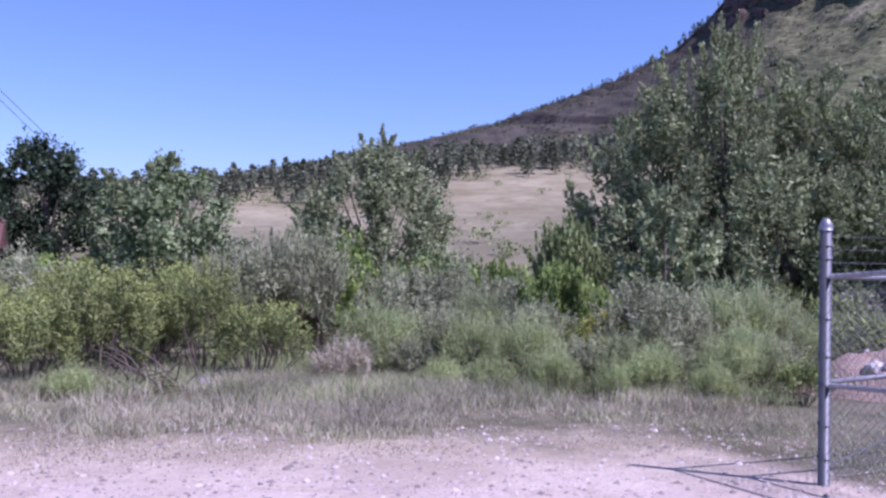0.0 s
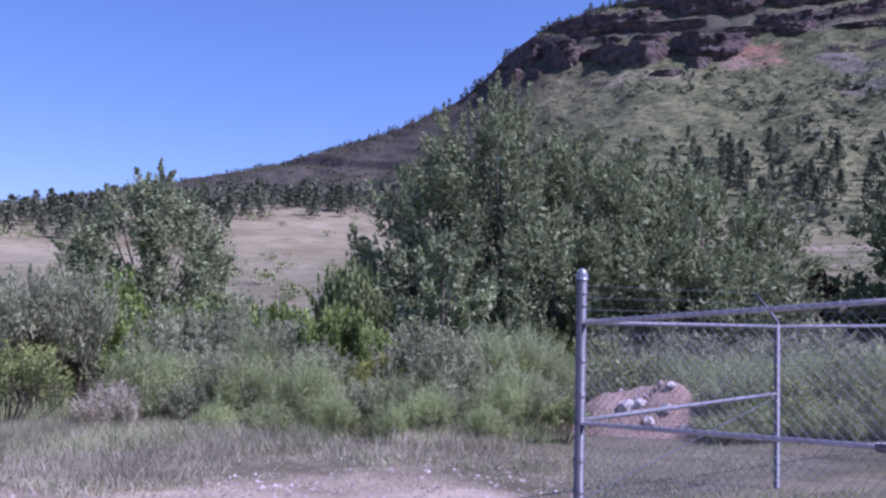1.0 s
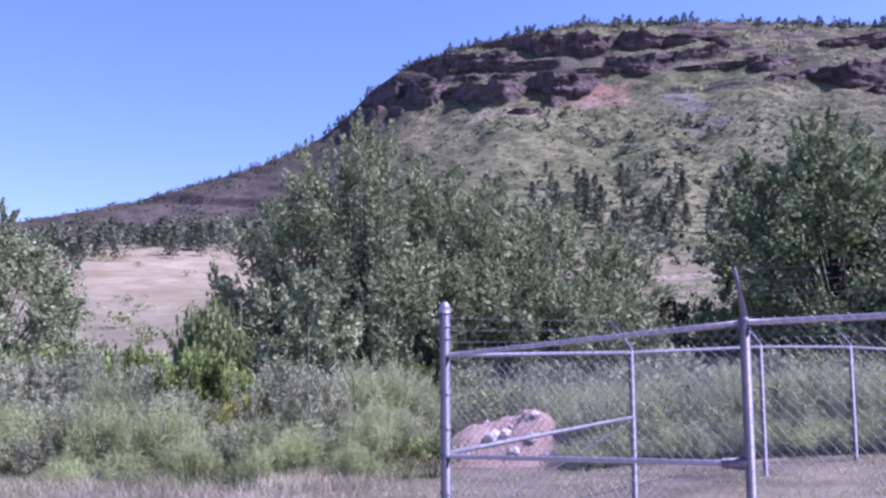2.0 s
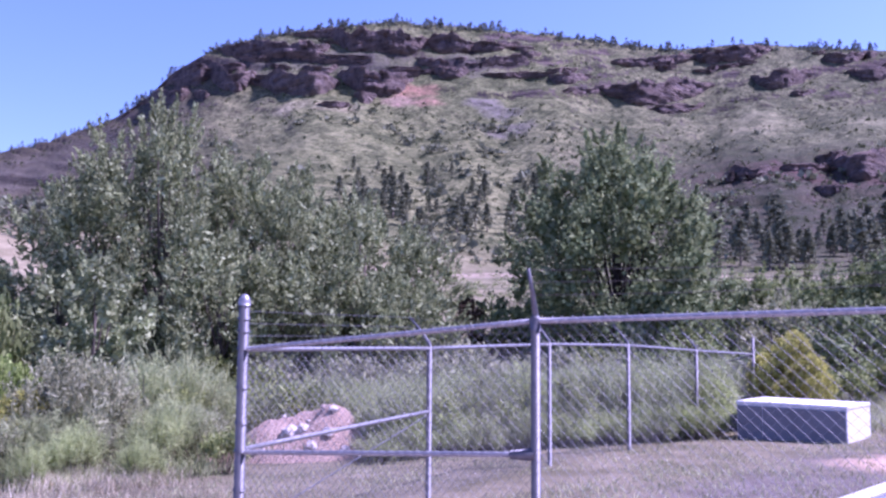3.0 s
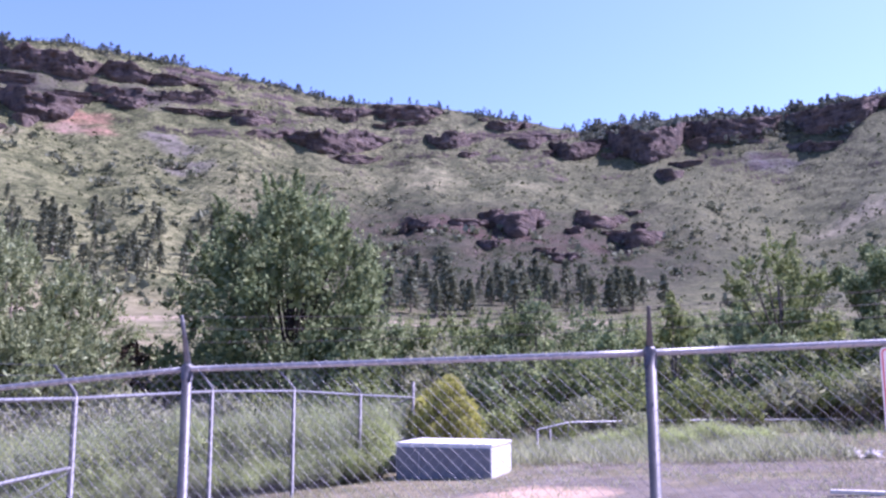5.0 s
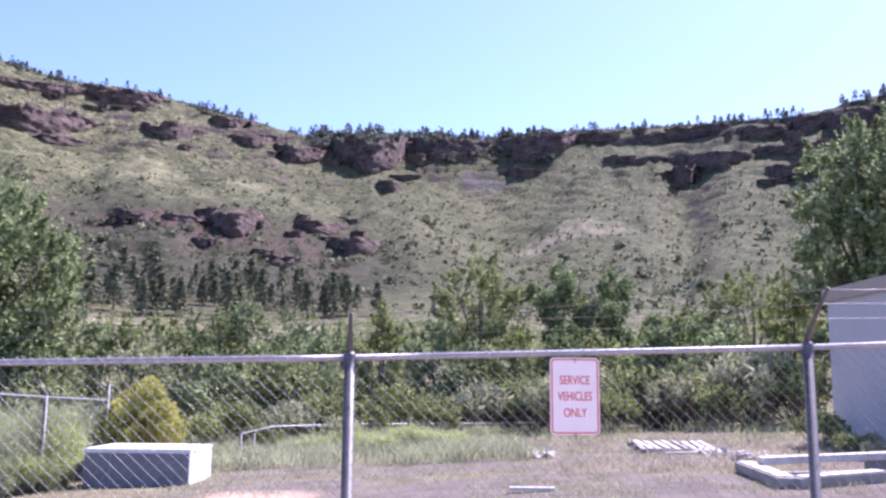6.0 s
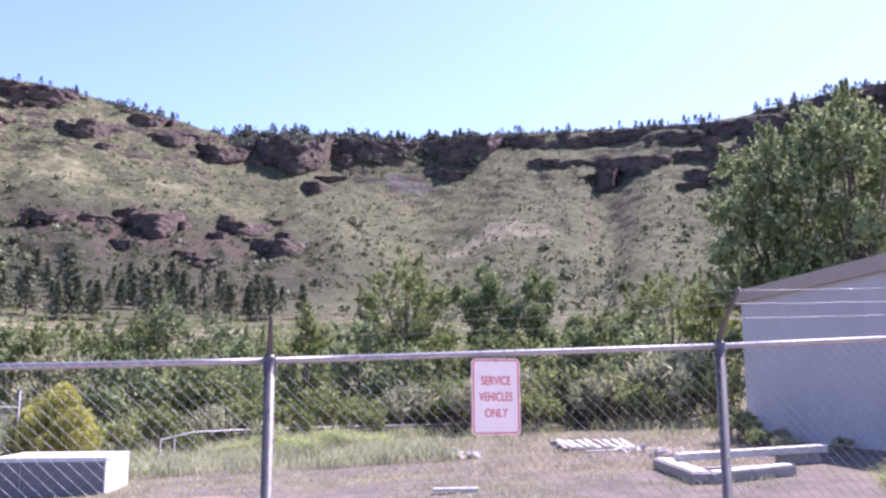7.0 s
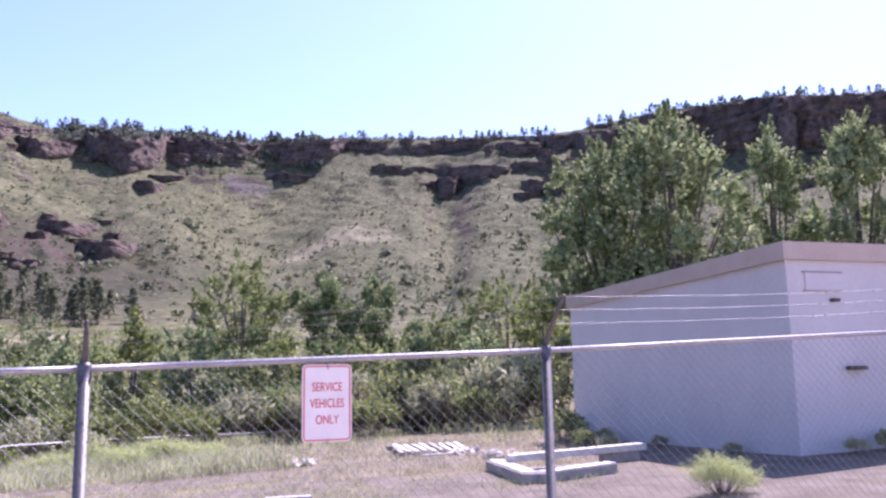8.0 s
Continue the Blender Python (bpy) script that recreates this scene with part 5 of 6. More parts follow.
# ---- shrubs ----
KINDS = {}
SAGE_LABEL, RAB_LABEL, GREEN_LABEL = "grey-green sagebrush on dry ground", "yellow-green rabbitbrush with pale flower heads", "bright green leafy bush in the brush"
for key, label, count, args in (
    ("sage", SAGE_LABEL, 4, dict(leaf_material=SAGE, blades=6800, blade=(0.062, 0.0135), spike=0.9)),
    ("rabbit", RAB_LABEL, 4, dict(leaf_material=RABBIT, blades=7200, blade=(0.055, 0.0125), tip_material=BLOOM, spike=0.55)),
    ("sage_far", SAGE_LABEL, 3, dict(leaf_material=SAGE, blades=1500, blade=(0.13, 0.04), spike=0.9)),
    ("rabbit_far", RAB_LABEL, 3, dict(leaf_material=RABBIT, blades=1500, blade=(0.12, 0.04), spike=0.6)),
    ("green", GREEN_LABEL, 3, dict(leaf_material=LEAF_BRIGHT, blades=4600, blade=(0.06, 0.042), spike=0.6, ragged=0.35)),
    ("olive", "dull green brush thicket", 3, dict(leaf_material=OLIVE, blades=2800, blade=(0.08, 0.044), spike=0.6, ragged=0.35)),
    ("gold", "yellow-flowering shrub among green brush", 2, dict(leaf_material=GOLD, blades=2600, blade=(0.09, 0.026), tip_material=GOLD, spike=0.7)),
    ("wispy", "wispy grey-green herbs with upright stalks", 3, dict(leaf_material=HERB, blades=3600, blade=(0.20, 0.009), spike=2.2, ragged=0.45, lobes=16)),
    ("fresh", "wispy bright green herbs with upright stalks", 2, dict(leaf_material=HERB_FRESH, blades=3600, blade=(0.18, 0.010), spike=1.8, ragged=0.45, lobes=16)),
    ("pale", "pale feathery straw-coloured shrub", 1, dict(leaf_material=STRAW, blades=4500, blade=(0.11, 0.012), spike=1.2)),
):
    KINDS[key] = []
    for i in range(count):
        first = shrub_mesh(300 + 10 * len(KINDS) + i, **args)
        first.name = {"sage": "sagebrush", "rabbit": "rabbitbrush", "sage_far": "sagebrush", "rabbit_far": "rabbitbrush", "green": "leafy_bush", "olive": "brush", "gold": "flowering_shrub", "wispy": "wispy_herb", "fresh": "wispy_herb", "pale": "feathery_shrub"}[key]
        tagged(first, label, "shrub", {"sage": "sagebrush", "rabbit": "rabbitbrush", "sage_far": "sagebrush", "rabbit_far": "rabbitbrush"}.get(key, "brush"))
        first["free"] = 1
        KINDS[key].append(first)
shrub_rng = random.Random(77)


def plant(key, x, y, height, width):
    first = shrub_rng.choice(KINDS[key])
    m = pose(x, y, on_land(x, y) - 0.04, 0, 0, shrub_rng.uniform(0, 360)) @ Matrix.Diagonal((width / 1.3, width / 1.3 * shrub_rng.uniform(0.9, 1.1), height, 1))
    if "free" in first:
        del first["free"]
        first.matrix_basis = m
        return first
    ob = copy_thing(first, Matrix())
    ob.matrix_basis = m
    return ob


PLACED = []


def set_shrub(key, bearing, distance, height, width):
    x, y = polar(bearing, distance)
    PLACED.append((x - 0.3, y, width))
    plant(key, x - 0.3, y, height, width)


# the large ones along the edge of the gravel
EDGE_SHRUBS_WEST = [
    ("rabbit", -22.6, 13.9, 1.4, 2.0), ("rabbit", -18.8, 14.3, 1.75, 2.1), ("rabbit", -15.6, 14.9, 1.5, 1.7), ("rabbit", -12.6, 14.9, 1.85, 2.1),
    ("rabbit", -9.2, 14.0, 1.35, 1.9), ("rabbit", -26.2, 14.5, 1.6, 2.2), ("rabbit", -20.5, 16.5, 1.9, 2.6), ("rabbit", -16.0, 16.5, 2.0, 2.6),
    ("sage", -8.0, 19.0, 2.8, 2.5), ("sage", -5.2, 19.5, 2.6, 2.5), ("sage", -10.6, 19.8, 2.6, 2.4), ("sage", -24, 18.0, 2.2, 3.0),
    ("green", -2.8, 20.0, 2.2, 2.0), ("green", -3.6, 23.0, 2.9, 2.6), ("sage", 0.6, 17.0, 2.0, 2.3), ("sage", 3.6, 16.8, 1.9, 2.3),
    ("olive", 1.5, 22.5, 2.8, 3.0), ("green", 3.6, 24.0, 2.4, 2.0), ("green", 10.4, 16.4, 2.2, 1.5), ("green", 12.8, 18.6, 1.9, 1.5),
    ("olive", 11.2, 22.5, 3.6, 2.3),
]
EDGE_SHRUBS_MIDDLE = [
    ("sage", 10.6, 17.0, 1.3, 1.6), ("pale", -3.4, 13.2, 0.75, 1.2), ("rabbit", 12.6, 15.6, 0.9, 1.5), ("gold", 13.4, 13.9, 1.15, 0.9), ("fresh", 16.4, 13.9, 0.95, 1.3), ("fresh", 22.6, 13.6, 0.9, 1.2), ("rabbit", 3.4, 14.0, 1.0, 1.2), ("fresh", 5.6, 15.8, 1.4, 1.5), ("green", 6.4, 20.5, 2.4, 1.8), ("green", 0.6, 21.0, 2.4, 1.8),
    ("sage", 16.6, 14.0, 1.7, 2.3), ("sage", 8.6, 14.6, 1.35, 1.9), ("sage", 3.6, 13.9, 1.1, 1.6), ("sage", 6.2, 14.2, 0.95, 1.5), ("gold", 14.4, 14.4, 1.05, 0.8), ("sage", 19.2, 15.0, 1.2, 1.6), ("fresh", 20.8, 15.4, 1.5, 2.2), ("fresh", 23.4, 15.4, 1.35, 1.9), ("rabbit", 22.0, 14.9, 1.1, 1.5),
    ("rabbit", 18.6, 17.5, 1.6, 1.9), ("fresh", 15.0, 13.2, 0.8, 1.3), ("wispy", 4.6, 13.6, 1.0, 1.3), ("sage", 1.2, 13.6, 0.8, 1.3),
    ("wispy", 8.2, 13.2, 1.0, 1.3), ("sage", 12.0, 13.2, 0.85, 1.4), ("wispy", 21.5, 12.8, 0.8, 1.1), ("sage", 18.2, 13.0, 0.7, 1.3),
    ("rabbit", 10.0, 14.8, 1.15, 1.7), ("rabbit", 6.4, 14.9, 1.1, 1.8), ("sage", 2.4, 14.8, 1.35, 1.9), ("wispy", -1.2, 14.2, 1.1, 1.8), ("wispy", 6.2, 12.5, 0.5, 1.0), ("wispy", 10.2, 12.4, 0.6, 0.9), ("wispy", 2.8, 12.7, 0.45, 0.9), ("wispy", -20.4, 12.7, 0.4, 0.9), ("wispy", 14.2, 12.1, 0.5, 0.8), ("wispy", 16.6, 12.3, 0.65, 0.9), ("wispy", 20.4, 11.9, 0.5, 0.8),
    ("sage", 6.6, 17.0, 1.7, 2.1),
]
EDGE_SHRUBS_EAST = [
    ("sage", 23.5, 13.8, 0.9, 1.5), ("gold", 60.2, 18.2, 1.4, 1.2), ("gold", 61.2, 18.3, 1.8, 1.15), ("gold", 62.3, 18.0, 1.35, 1.1),
]
for row in EDGE_SHRUBS_WEST + EDGE_SHRUBS_MIDDLE + EDGE_SHRUBS_EAST:
    set_shrub(*row)
for b, d, h in ((62.0, 20.5, 0.9), (64.5, 23, 0.8), (67, 25, 1.0), (70, 24, 0.9), (72.5, 26, 1.1), (75, 24.5, 0.9), (77, 26.5, 1.2), (79.5, 25, 0.9), (82.5, 27, 1.1), (86, 26.5, 0.9), (89.5, 27, 1.1), (93, 26.5, 1.2), (96.5, 26, 1.0), (99.5, 25.5, 1.3), (102, 25, 1.1), (87.6, 25.5, 1.0), (95.0, 25.5, 0.9), (98.0, 24.6, 0.8), (73.6, 22.5, 0.6), (68.4, 22, 0.6), (91, 24.5, 0.7)):
    h = h * (1.6 if b > 84 else 1.35)
    set_shrub("rabbit_far" if int(d * 2) % 3 else "sage_far", b, d, h, h * 1.5)
for b, d, h in ((25.6, 12.4, 0.6), (27.2, 16.9, 0.9), (33.0, 16.6, 0.9), (36.5, 14.6, 0.9), (38.5, 14.0, 1.0), (41.5, 14.6, 1.1), (44.5, 15.0, 1.0), (47.5, 15.6, 1.2), (51, 16.2, 1.1), (31.0, 16.8, 1.1), (28.8, 16.4, 1.2)):
    set_shrub("rabbit_far" if int(b) % 3 else "fresh", b, d, h, h * 1.5)
for i in range(35):
    b = 25 + 32.6 * (i + 0.5) / 35
    d = 12.0 + 0.135 * (b - 25) + (0.4, 1.6, 0.9)[i % 3] + (3.4 if b < 36 else 0.0)
    set_shrub(("fresh", "wispy", "fresh", "fresh")[i % 4], b, d, 0.8 + 0.008 * (b - 25) + 0.25 * (i * 37 % 10) / 10, 1.5)
for i in range(24):
    b = 35 + 22.5 * (i + 0.5) / 24
    set_shrub(("wispy", "fresh", "wispy")[i % 3], b, 12.0 + 0.135 * (b - 25) - 0.35 + 0.3 * (i * 31 % 7) / 7, 0.35 + 0.3 * (i * 43 % 8) / 8, 1.0)
for b, d, h, w in ((72.0, 20.6, 0.4, 1.5), (74.2, 21.2, 0.5, 1.7), (76.0, 20.4, 0.42, 1.5), (78.0, 21.4, 0.5, 1.8), (80.4, 20.8, 0.4, 1.4)):
    set_shrub("wispy", b, d, h, w)
# thickets by chance between them
for i in range(390):
    b, d = shrub_rng.uniform(-30, 112), shrub_rng.uniform(13.5, 44)
    x, y = polar(b, d)
    if b > 24 and d < 12:
        continue
    inside = y < 9.9 + 0.06 * x and x > 2.5
    if inside and (x < 21 or b > 96):
        continue
    if any((x - q) ** 2 + (y - w) ** 2 < (0.5 * e) ** 2 for q, w, e in PLACED):
        continue
    if b < 26 and d < 15.5 or (x - 7.05) ** 2 + (y - 12.5) ** 2 < 6:
        continue
    if b > 63 and d < 27.5:
        continue
    pick = fbm(np.array([x * 0.13]), np.array([y * 0.13]), 3, 123)[0] + shrub_rng.uniform(-0.14, 0.14)
    pick = max(pick, 0.5 + 0.22 * shrub_rng.random()) if b > 58 else pick
    key = "sage_far" if pick < (0.5 if b < 24 else 0.38) else "rabbit_far" if pick < (0.58 if b < 24 else 0.54) else "olive" if pick < 0.72 else "green"
    h = shrub_rng.uniform(1.1, 2.0) * (1.0 if d < 24 else 1.25) * (0.8 if key == "rabbit" else 1)
    w = h * shrub_rng.uniform(1.0, 1.5)
    PLACED.append((x, y, w * 0.9))
    plant(key, x, y, h, w)

# ---- dead wood and stones at the edge of the gravel ----
def dead_branches(bearing, distance, count, seed, label):
    rng = np.random.default_rng(seed)
    x, y = polar(bearing, distance)
    ob = thing("dead_branches", (x - 0.3, y, on_land(x, y)), 0, label, "branches")
    for _ in range(count):
        a = np.array((rng.normal(0, 0.25), rng.normal(0, 0.18), 0.02))
        d = np.array((rng.normal(0, 0.6), rng.normal(0, 0.3), abs(rng.normal(0.35, 0.3))))
        pts = [(a + d * t + np.array((0, 0, 0.12 * math.sin(t * 3))) + rng.normal(0, 0.02, 3), 0.018 * (1 - 0.7 * t)) for t in np.linspace(0, 1, 5)]
        tube_part("branch", [pts], DEADWOOD, ob, sides=5)
    return ob


DEADWOOD = speckled("grey_brown_dead_wood", (0.075, 0.055, 0.043), (0.17, 0.135, 0.11), 9.0, 0.9)
dead_branches(-15.4, 13.0, 14, 71, "tangle of dead brown branches under a shrub")
dead_branches(-13.6, 13.2, 10, 72, "tangle of dead brown branches under a shrub")


def single_stone(bearing, distance, size, material, seed, label):
    x, y = polar(bearing, distance)
    ob = thing("stone", (x - 0.3, y, on_land(x, y)), 0, label, "stone")
    b = bmesh.new()
    bmesh.ops.create_icosphere(b, subdivisions=3, radius=1.0)
    for v in b.verts:
        v.co *= size * (0.85 + 0.5 * noise.noise(v.co * 1.2 + Vector((seed, 2.0, 1.0))))
        v.co.z = v.co.z * 0.9 + size * 0.5
    for f in b.faces:
        f.smooth = True
    part("rock", b, material, ob)
    return ob


GREYSTONE = speckled("grey_stone", (0.15, 0.14, 0.13), (0.26, 0.24, 0.225), 5.0, 0.9, bump=0.5)
single_stone(-12.5, 12.9, 0.17, GREYSTONE, 3.0, "rounded grey stone beside dead branches")
single_stone(-14.6, 9.5, 0.045, WHITESTONE, 5.0, "small white stone on the gravel edge")

# ---- grass ----
def grass(name, points, height, material, seed, label, width=0.012, grow=0.25):
    """Blades of grass, each a narrow leaning leaf; one object."""
    rng = np.random.default_rng(seed)
    n = len(points)
    z = land(points[:, 0], points[:, 1])
    base = np.column_stack([points, z - 0.01])
    lean = rng.normal(0, 0.45, (n, 2))
    h = height * rng.uniform(0.45, 1.25, n) * (0.75 + grow * np.clip((points[:, 1] - 9.8) / 2.6, 0, 1))
    tip = base + np.column_stack([lean * h[:, None], h])
    th = rng.uniform(0, math.pi, n)
    side = np.column_stack([np.cos(th), np.sin(th), 0 * th]) * (width * rng.uniform(0.6, 1.4, n))[:, None]
    mid = base * 0.5 + tip * 0.5 - np.column_stack([lean * h[:, None] * 0.18, 0 * h])
    v = np.stack([base, mid + side, tip, mid - side], 1).reshape(-1, 3)
    f = np.arange(4 * n).reshape(n, 4)
    ob = new(name, mesh_from(name, v, f, material))
    return tagged(ob, label, "grass", kind="stuff")


def tufts(count, area, per, spread, seed):
    """Points in clumps within an area given by a function of x, y."""
    rng = np.random.default_rng(seed)
    c = []
    while len(c) < count:
        b, d = rng.uniform(-31, 122), 7.5 + 40 * rng.uniform(0, 1) ** 1.5
        x, y = polar(b, d)
        if area(x, y, b, d, rng):
            c.append((x, y))
    c = np.repeat(np.array(c), per, axis=0)
    return c + rng.normal(0, spread, c.shape)


def edge_band(x, y, b, d, rng):
    line = 9.3 + 0.7 * math.sin(x * 0.9) + 0.4 * math.sin(x * 2.3)
    return b < 27 and line - 0.1 < y < 15 and x < 4.2 and rng.uniform() < min(1.0, 0.12 + (y - line + 0.5) * 0.45) * (1.15 - (y - line) * 0.1) * min(1.0, max(0.05, (float(fbm(np.array([x * 0.9]), np.array([y * 0.9]), 3, 66)[0]) - 0.36) * 5))


def inner_yard(x, y, b, d, rng):
    return x > 3.6 + (6.4 - y) * 0.335 and y < 10 + 0.07 * x and x < 26 and b < 108 and fbm(np.array([x * 0.35]), np.array([y * 0.35]), 3, 44)[0] > 0.47 - 0.012 * max(0, x - 12) - 0.03 * max(0, y - 3)


def brush_floor(x, y, b, d, rng):
    return (b < 60 and y > (12 if x > 4.5 else 16.5)) or (x > 16 and b < 104 and d > 19)


def near_edge(x, y, b, d, rng):
    line = 9.3 + 0.7 * math.sin(x * 0.9) + 0.4 * math.sin(x * 2.3)
    return b < 30 and line - 2.0 < y < line + 1.6 and x < 4.0 and rng.uniform() < 0.1 + 0.4 * (y - line + 2.0) * max(0.0, float(fbm(np.array([x * 0.8]), np.array([y * 1.6]), 3, 68)[0]) - 0.40) * 5


grass("stubble", tufts(1500, near_edge, 12, 0.11, 21), 0.05, STRAW, 21, "short dry stubble at the edge of the gravel", 0.005)
grass("tall_dry_grass", tufts(1100, edge_band, 19, 0.16, 1), 0.125, GRASS, 1, "grey-green dry grass along the gravel", 0.005, 1.6)
grass("straw_grass", tufts(2000, edge_band, 20, 0.15, 2), 0.14, STRAW, 2, "straw-coloured dry grass along the gravel", 0.005, 1.3)
def back_slope(x, y, b, d, rng):
    return 63 < b < 86 and 16.5 < d < 29 and x > 14 and float(fbm(np.array([x * 0.45]), np.array([y * 0.45]), 3, 88)[0]) > 0.40 + 0.10 * rng.uniform()


MEADOWGRASS = foliage("pale_green_grass", (0.28, 0.305, 0.165), (0.405, 0.43, 0.25), (0.54, 0.56, 0.37), 0.5)
grass("slope_grass", tufts(1500, back_slope, 18, 0.2, 15), 0.46, MEADOWGRASS, 15, "tall pale green grass behind the yard", 0.008)


def pallet_ground(x, y, b, d, rng):
    return 84 < b < 105 and 13.5 < d < 28 and x > 12.5 and float(fbm(np.array([x * 0.6]), np.array([y * 0.6]), 3, 90)[0]) > 0.38 + 0.14 * rng.uniform()


grass("low_dry_grass", tufts(900, pallet_ground, 14, 0.16, 16), 0.16, STRAW, 16, "low dry grass round the pallet", 0.007)
grass("tall_stalks", tufts(260, edge_band, 9, 0.16, 12), 0.36, STRAW, 12, "sparse tall straw stalks along the gravel", 0.004)
grass("yard_grass", tufts(1200, inner_yard, 14, 0.12, 3), 0.085, GRASS, 3, "short dry grass in the fenced yard", 0.006)
grass("yard_weeds", tufts(700, inner_yard, 14, 0.14, 4), 0.12, GRASS, 4, "short grey-green weeds in the fenced yard", 0.006)
UNDER = foliage("green_undergrowth", (0.208, 0.247, 0.104), (0.325, 0.370, 0.169), (0.468, 0.507, 0.260), 0.35)


def under_shrubs(x, y, b, d, rng):
    return b < 26 and 11.3 + 0.5 * math.sin(x * 1.1) < y < 17 and x < 5 and float(fbm(np.array([x * 0.6]), np.array([y * 0.6]), 3, 91)[0]) > 0.36


grass("undergrowth", tufts(1100, under_shrubs, 22, 0.22, 25), 0.30, UNDER, 25, "green herbs and grass under the shrubs", 0.0055)
grass("brush_grass", tufts(1500, brush_floor, 20, 0.2, 5), 0.46, UNDER, 5, "tall grey-green grass between the shrubs", 0.008)

plant("wispy", *on_slope(112.3, 6.6), 0.36, 0.8)
for b, e, h in ((104.0, 4.1, 0.45), (105.5, 4.2, 0.35), (102.6, 3.7, 0.8)):
    plant("olive" if h > 0.4 else "sage", *on_slope(b, e), h, h * 1.4)

# weeds along the foot of the building
for along, out, h in ((1.2, 0.3, 0.22), (3.4, 0.3, 0.25), (5.4, 0.35, 0.3), (7.0, 0.5, 0.55)):
    plant("olive" if h > 0.35 else "sage", 11.8 + 0.981 * along - 0.192 * out, -6.45 + 0.192 * along + 0.981 * out, h, h * 1.6)
for along, out, h in ((0.6, 0.4, 0.28), (1.3, 0.35, 0.36), (2.2, 0.4, 0.3)):
    plant("olive" if h > 0.35 else "sage", 11.8 + 0.192 * along - 0.981 * out, -6.45 - 0.981 * along - 0.192 * out, h, h * 1.6)

# ---- stones on the gravel ----
def pebbles(count, seed):
    rng = np.random.default_rng(seed)
    y = rng.uniform(3.5, 9.4, count)
    x = rng.uniform(-0.62, 0.48, count) * (y + 2)
    ok = x < 4.2 + (6.4 - y) * 0.335
    x, y = x[ok], y[ok]
    n = len(x)
    s = 0.008 + 0.03 * rng.uniform(0, 1, n) ** 4
    octa = np.array([(1, 0, 0), (0, 1, 0), (-1, 0, 0), (0, -1, 0), (0, 0, 0.7), (0, 0, -0.5)], float)
    v = octa[None] * s[:, None, None] * rng.uniform(0.6, 1.3, (n, 6, 1)) + np.column_stack([x, y, land(x, y) + 0.002])[:, None, :]
    tri = np.array([(0, 1, 4), (1, 2, 4), (2, 3, 4), (3, 0, 4)])
    f = (np.arange(n)[:, None, None] * 6 + tri[None]).reshape(-1, 3)
    k = Nodes("gravel_stones", 0.9)
    geo = k.add("ShaderNodeNewGeometry")
    k.color(k.ramp(geo.outputs["Random Per Island"], [(0.0, (0.18, 0.15, 0.135)), (0.6, (0.38, 0.31, 0.26)), (1.0, (0.56, 0.49, 0.44))]))
    return tagged(new("gravel", mesh_from("gravel", v.reshape(-1, 3), f, k.m)), "loose gravel stones on pale pinkish dirt", "gravel", kind="stuff")


pebbles(7000, 6)

# ---- cliffs and rock outcrops on the hills ----
def rock_material():
    k = Nodes("dark_layered_rock", 0.95)
    k.b.inputs["Specular IOR Level"].default_value = 0.1
    p = k.coords()
    flat = k.add("ShaderNodeVectorMath", Vector=p)
    flat.operation = "MULTIPLY"
    flat.inputs[1].default_value = (0.07, 0.07, 0.75)
    beds = k.span(k.noise(1.0, 5.0, 0.65, flat.outputs[0]), 0.40, 0.62)
    blotch = k.span(k.noise(0.16, 5.0, 0.7), 0.36, 0.64)
    tone = k.mix(blotch, (0.07, 0.06, 0.064), (0.31, 0.25, 0.225))
    tone = k.mix(k.math("MULTIPLY", beds, 0.6), tone, (0.34, 0.26, 0.205))
    tone = k.mix(k.span(k.noise(0.45, 4.0, 0.7), 0.60, 0.72, 0.0, 0.8), tone, (0.075, 0.085, 0.042))
    k.color(tone)
    k.bump(k.math("ADD", k.math("ADD", k.noise(0.5, 6.0, 0.8), k.math("MULTIPLY", beds, 1.2)), k.math("MULTIPLY", k.noise(1.8, 4.0, 0.7), 0.4)), 1.0, 1.6)
    return k.m


ROCK = rock_material()


def hill_distance(bearings, heights):
    """Distance at which the slopes reach each height (degrees above the eye) at each bearing."""
    d = np.arange(FOOT, 640.0, 2.0)
    a = np.radians(bearings)[:, None]
    z = land(d * np.sin(a), d * np.cos(a))
    over = np.degrees(np.arctan((z - EYE) / d)) > heights[:, None]
    return np.where(over.any(1), d[np.argmax(over, 1)], 600.0)


def cells(u, v, wide, tall, seed):
    """Staggered blocks: a random number for each, and the distance to the block's edge (0 to 1)."""
    row = np.floor(v / tall + 0.35 * (fbm(u * 0.05, v * 0 + 3.0, 2, seed) - 0.5))
    uu = u / wide + 0.5 * (row % 2) + 0.6 * value_noise(row * 7.3, row * 0 + 0.5, seed)
    col = np.floor(uu)
    rnd = value_noise(col * 5.0, row * 5.0, seed + 3)
    edge = np.minimum(np.abs(uu - col), np.abs(col + 1 - uu)) * 2
    return rnd, edge


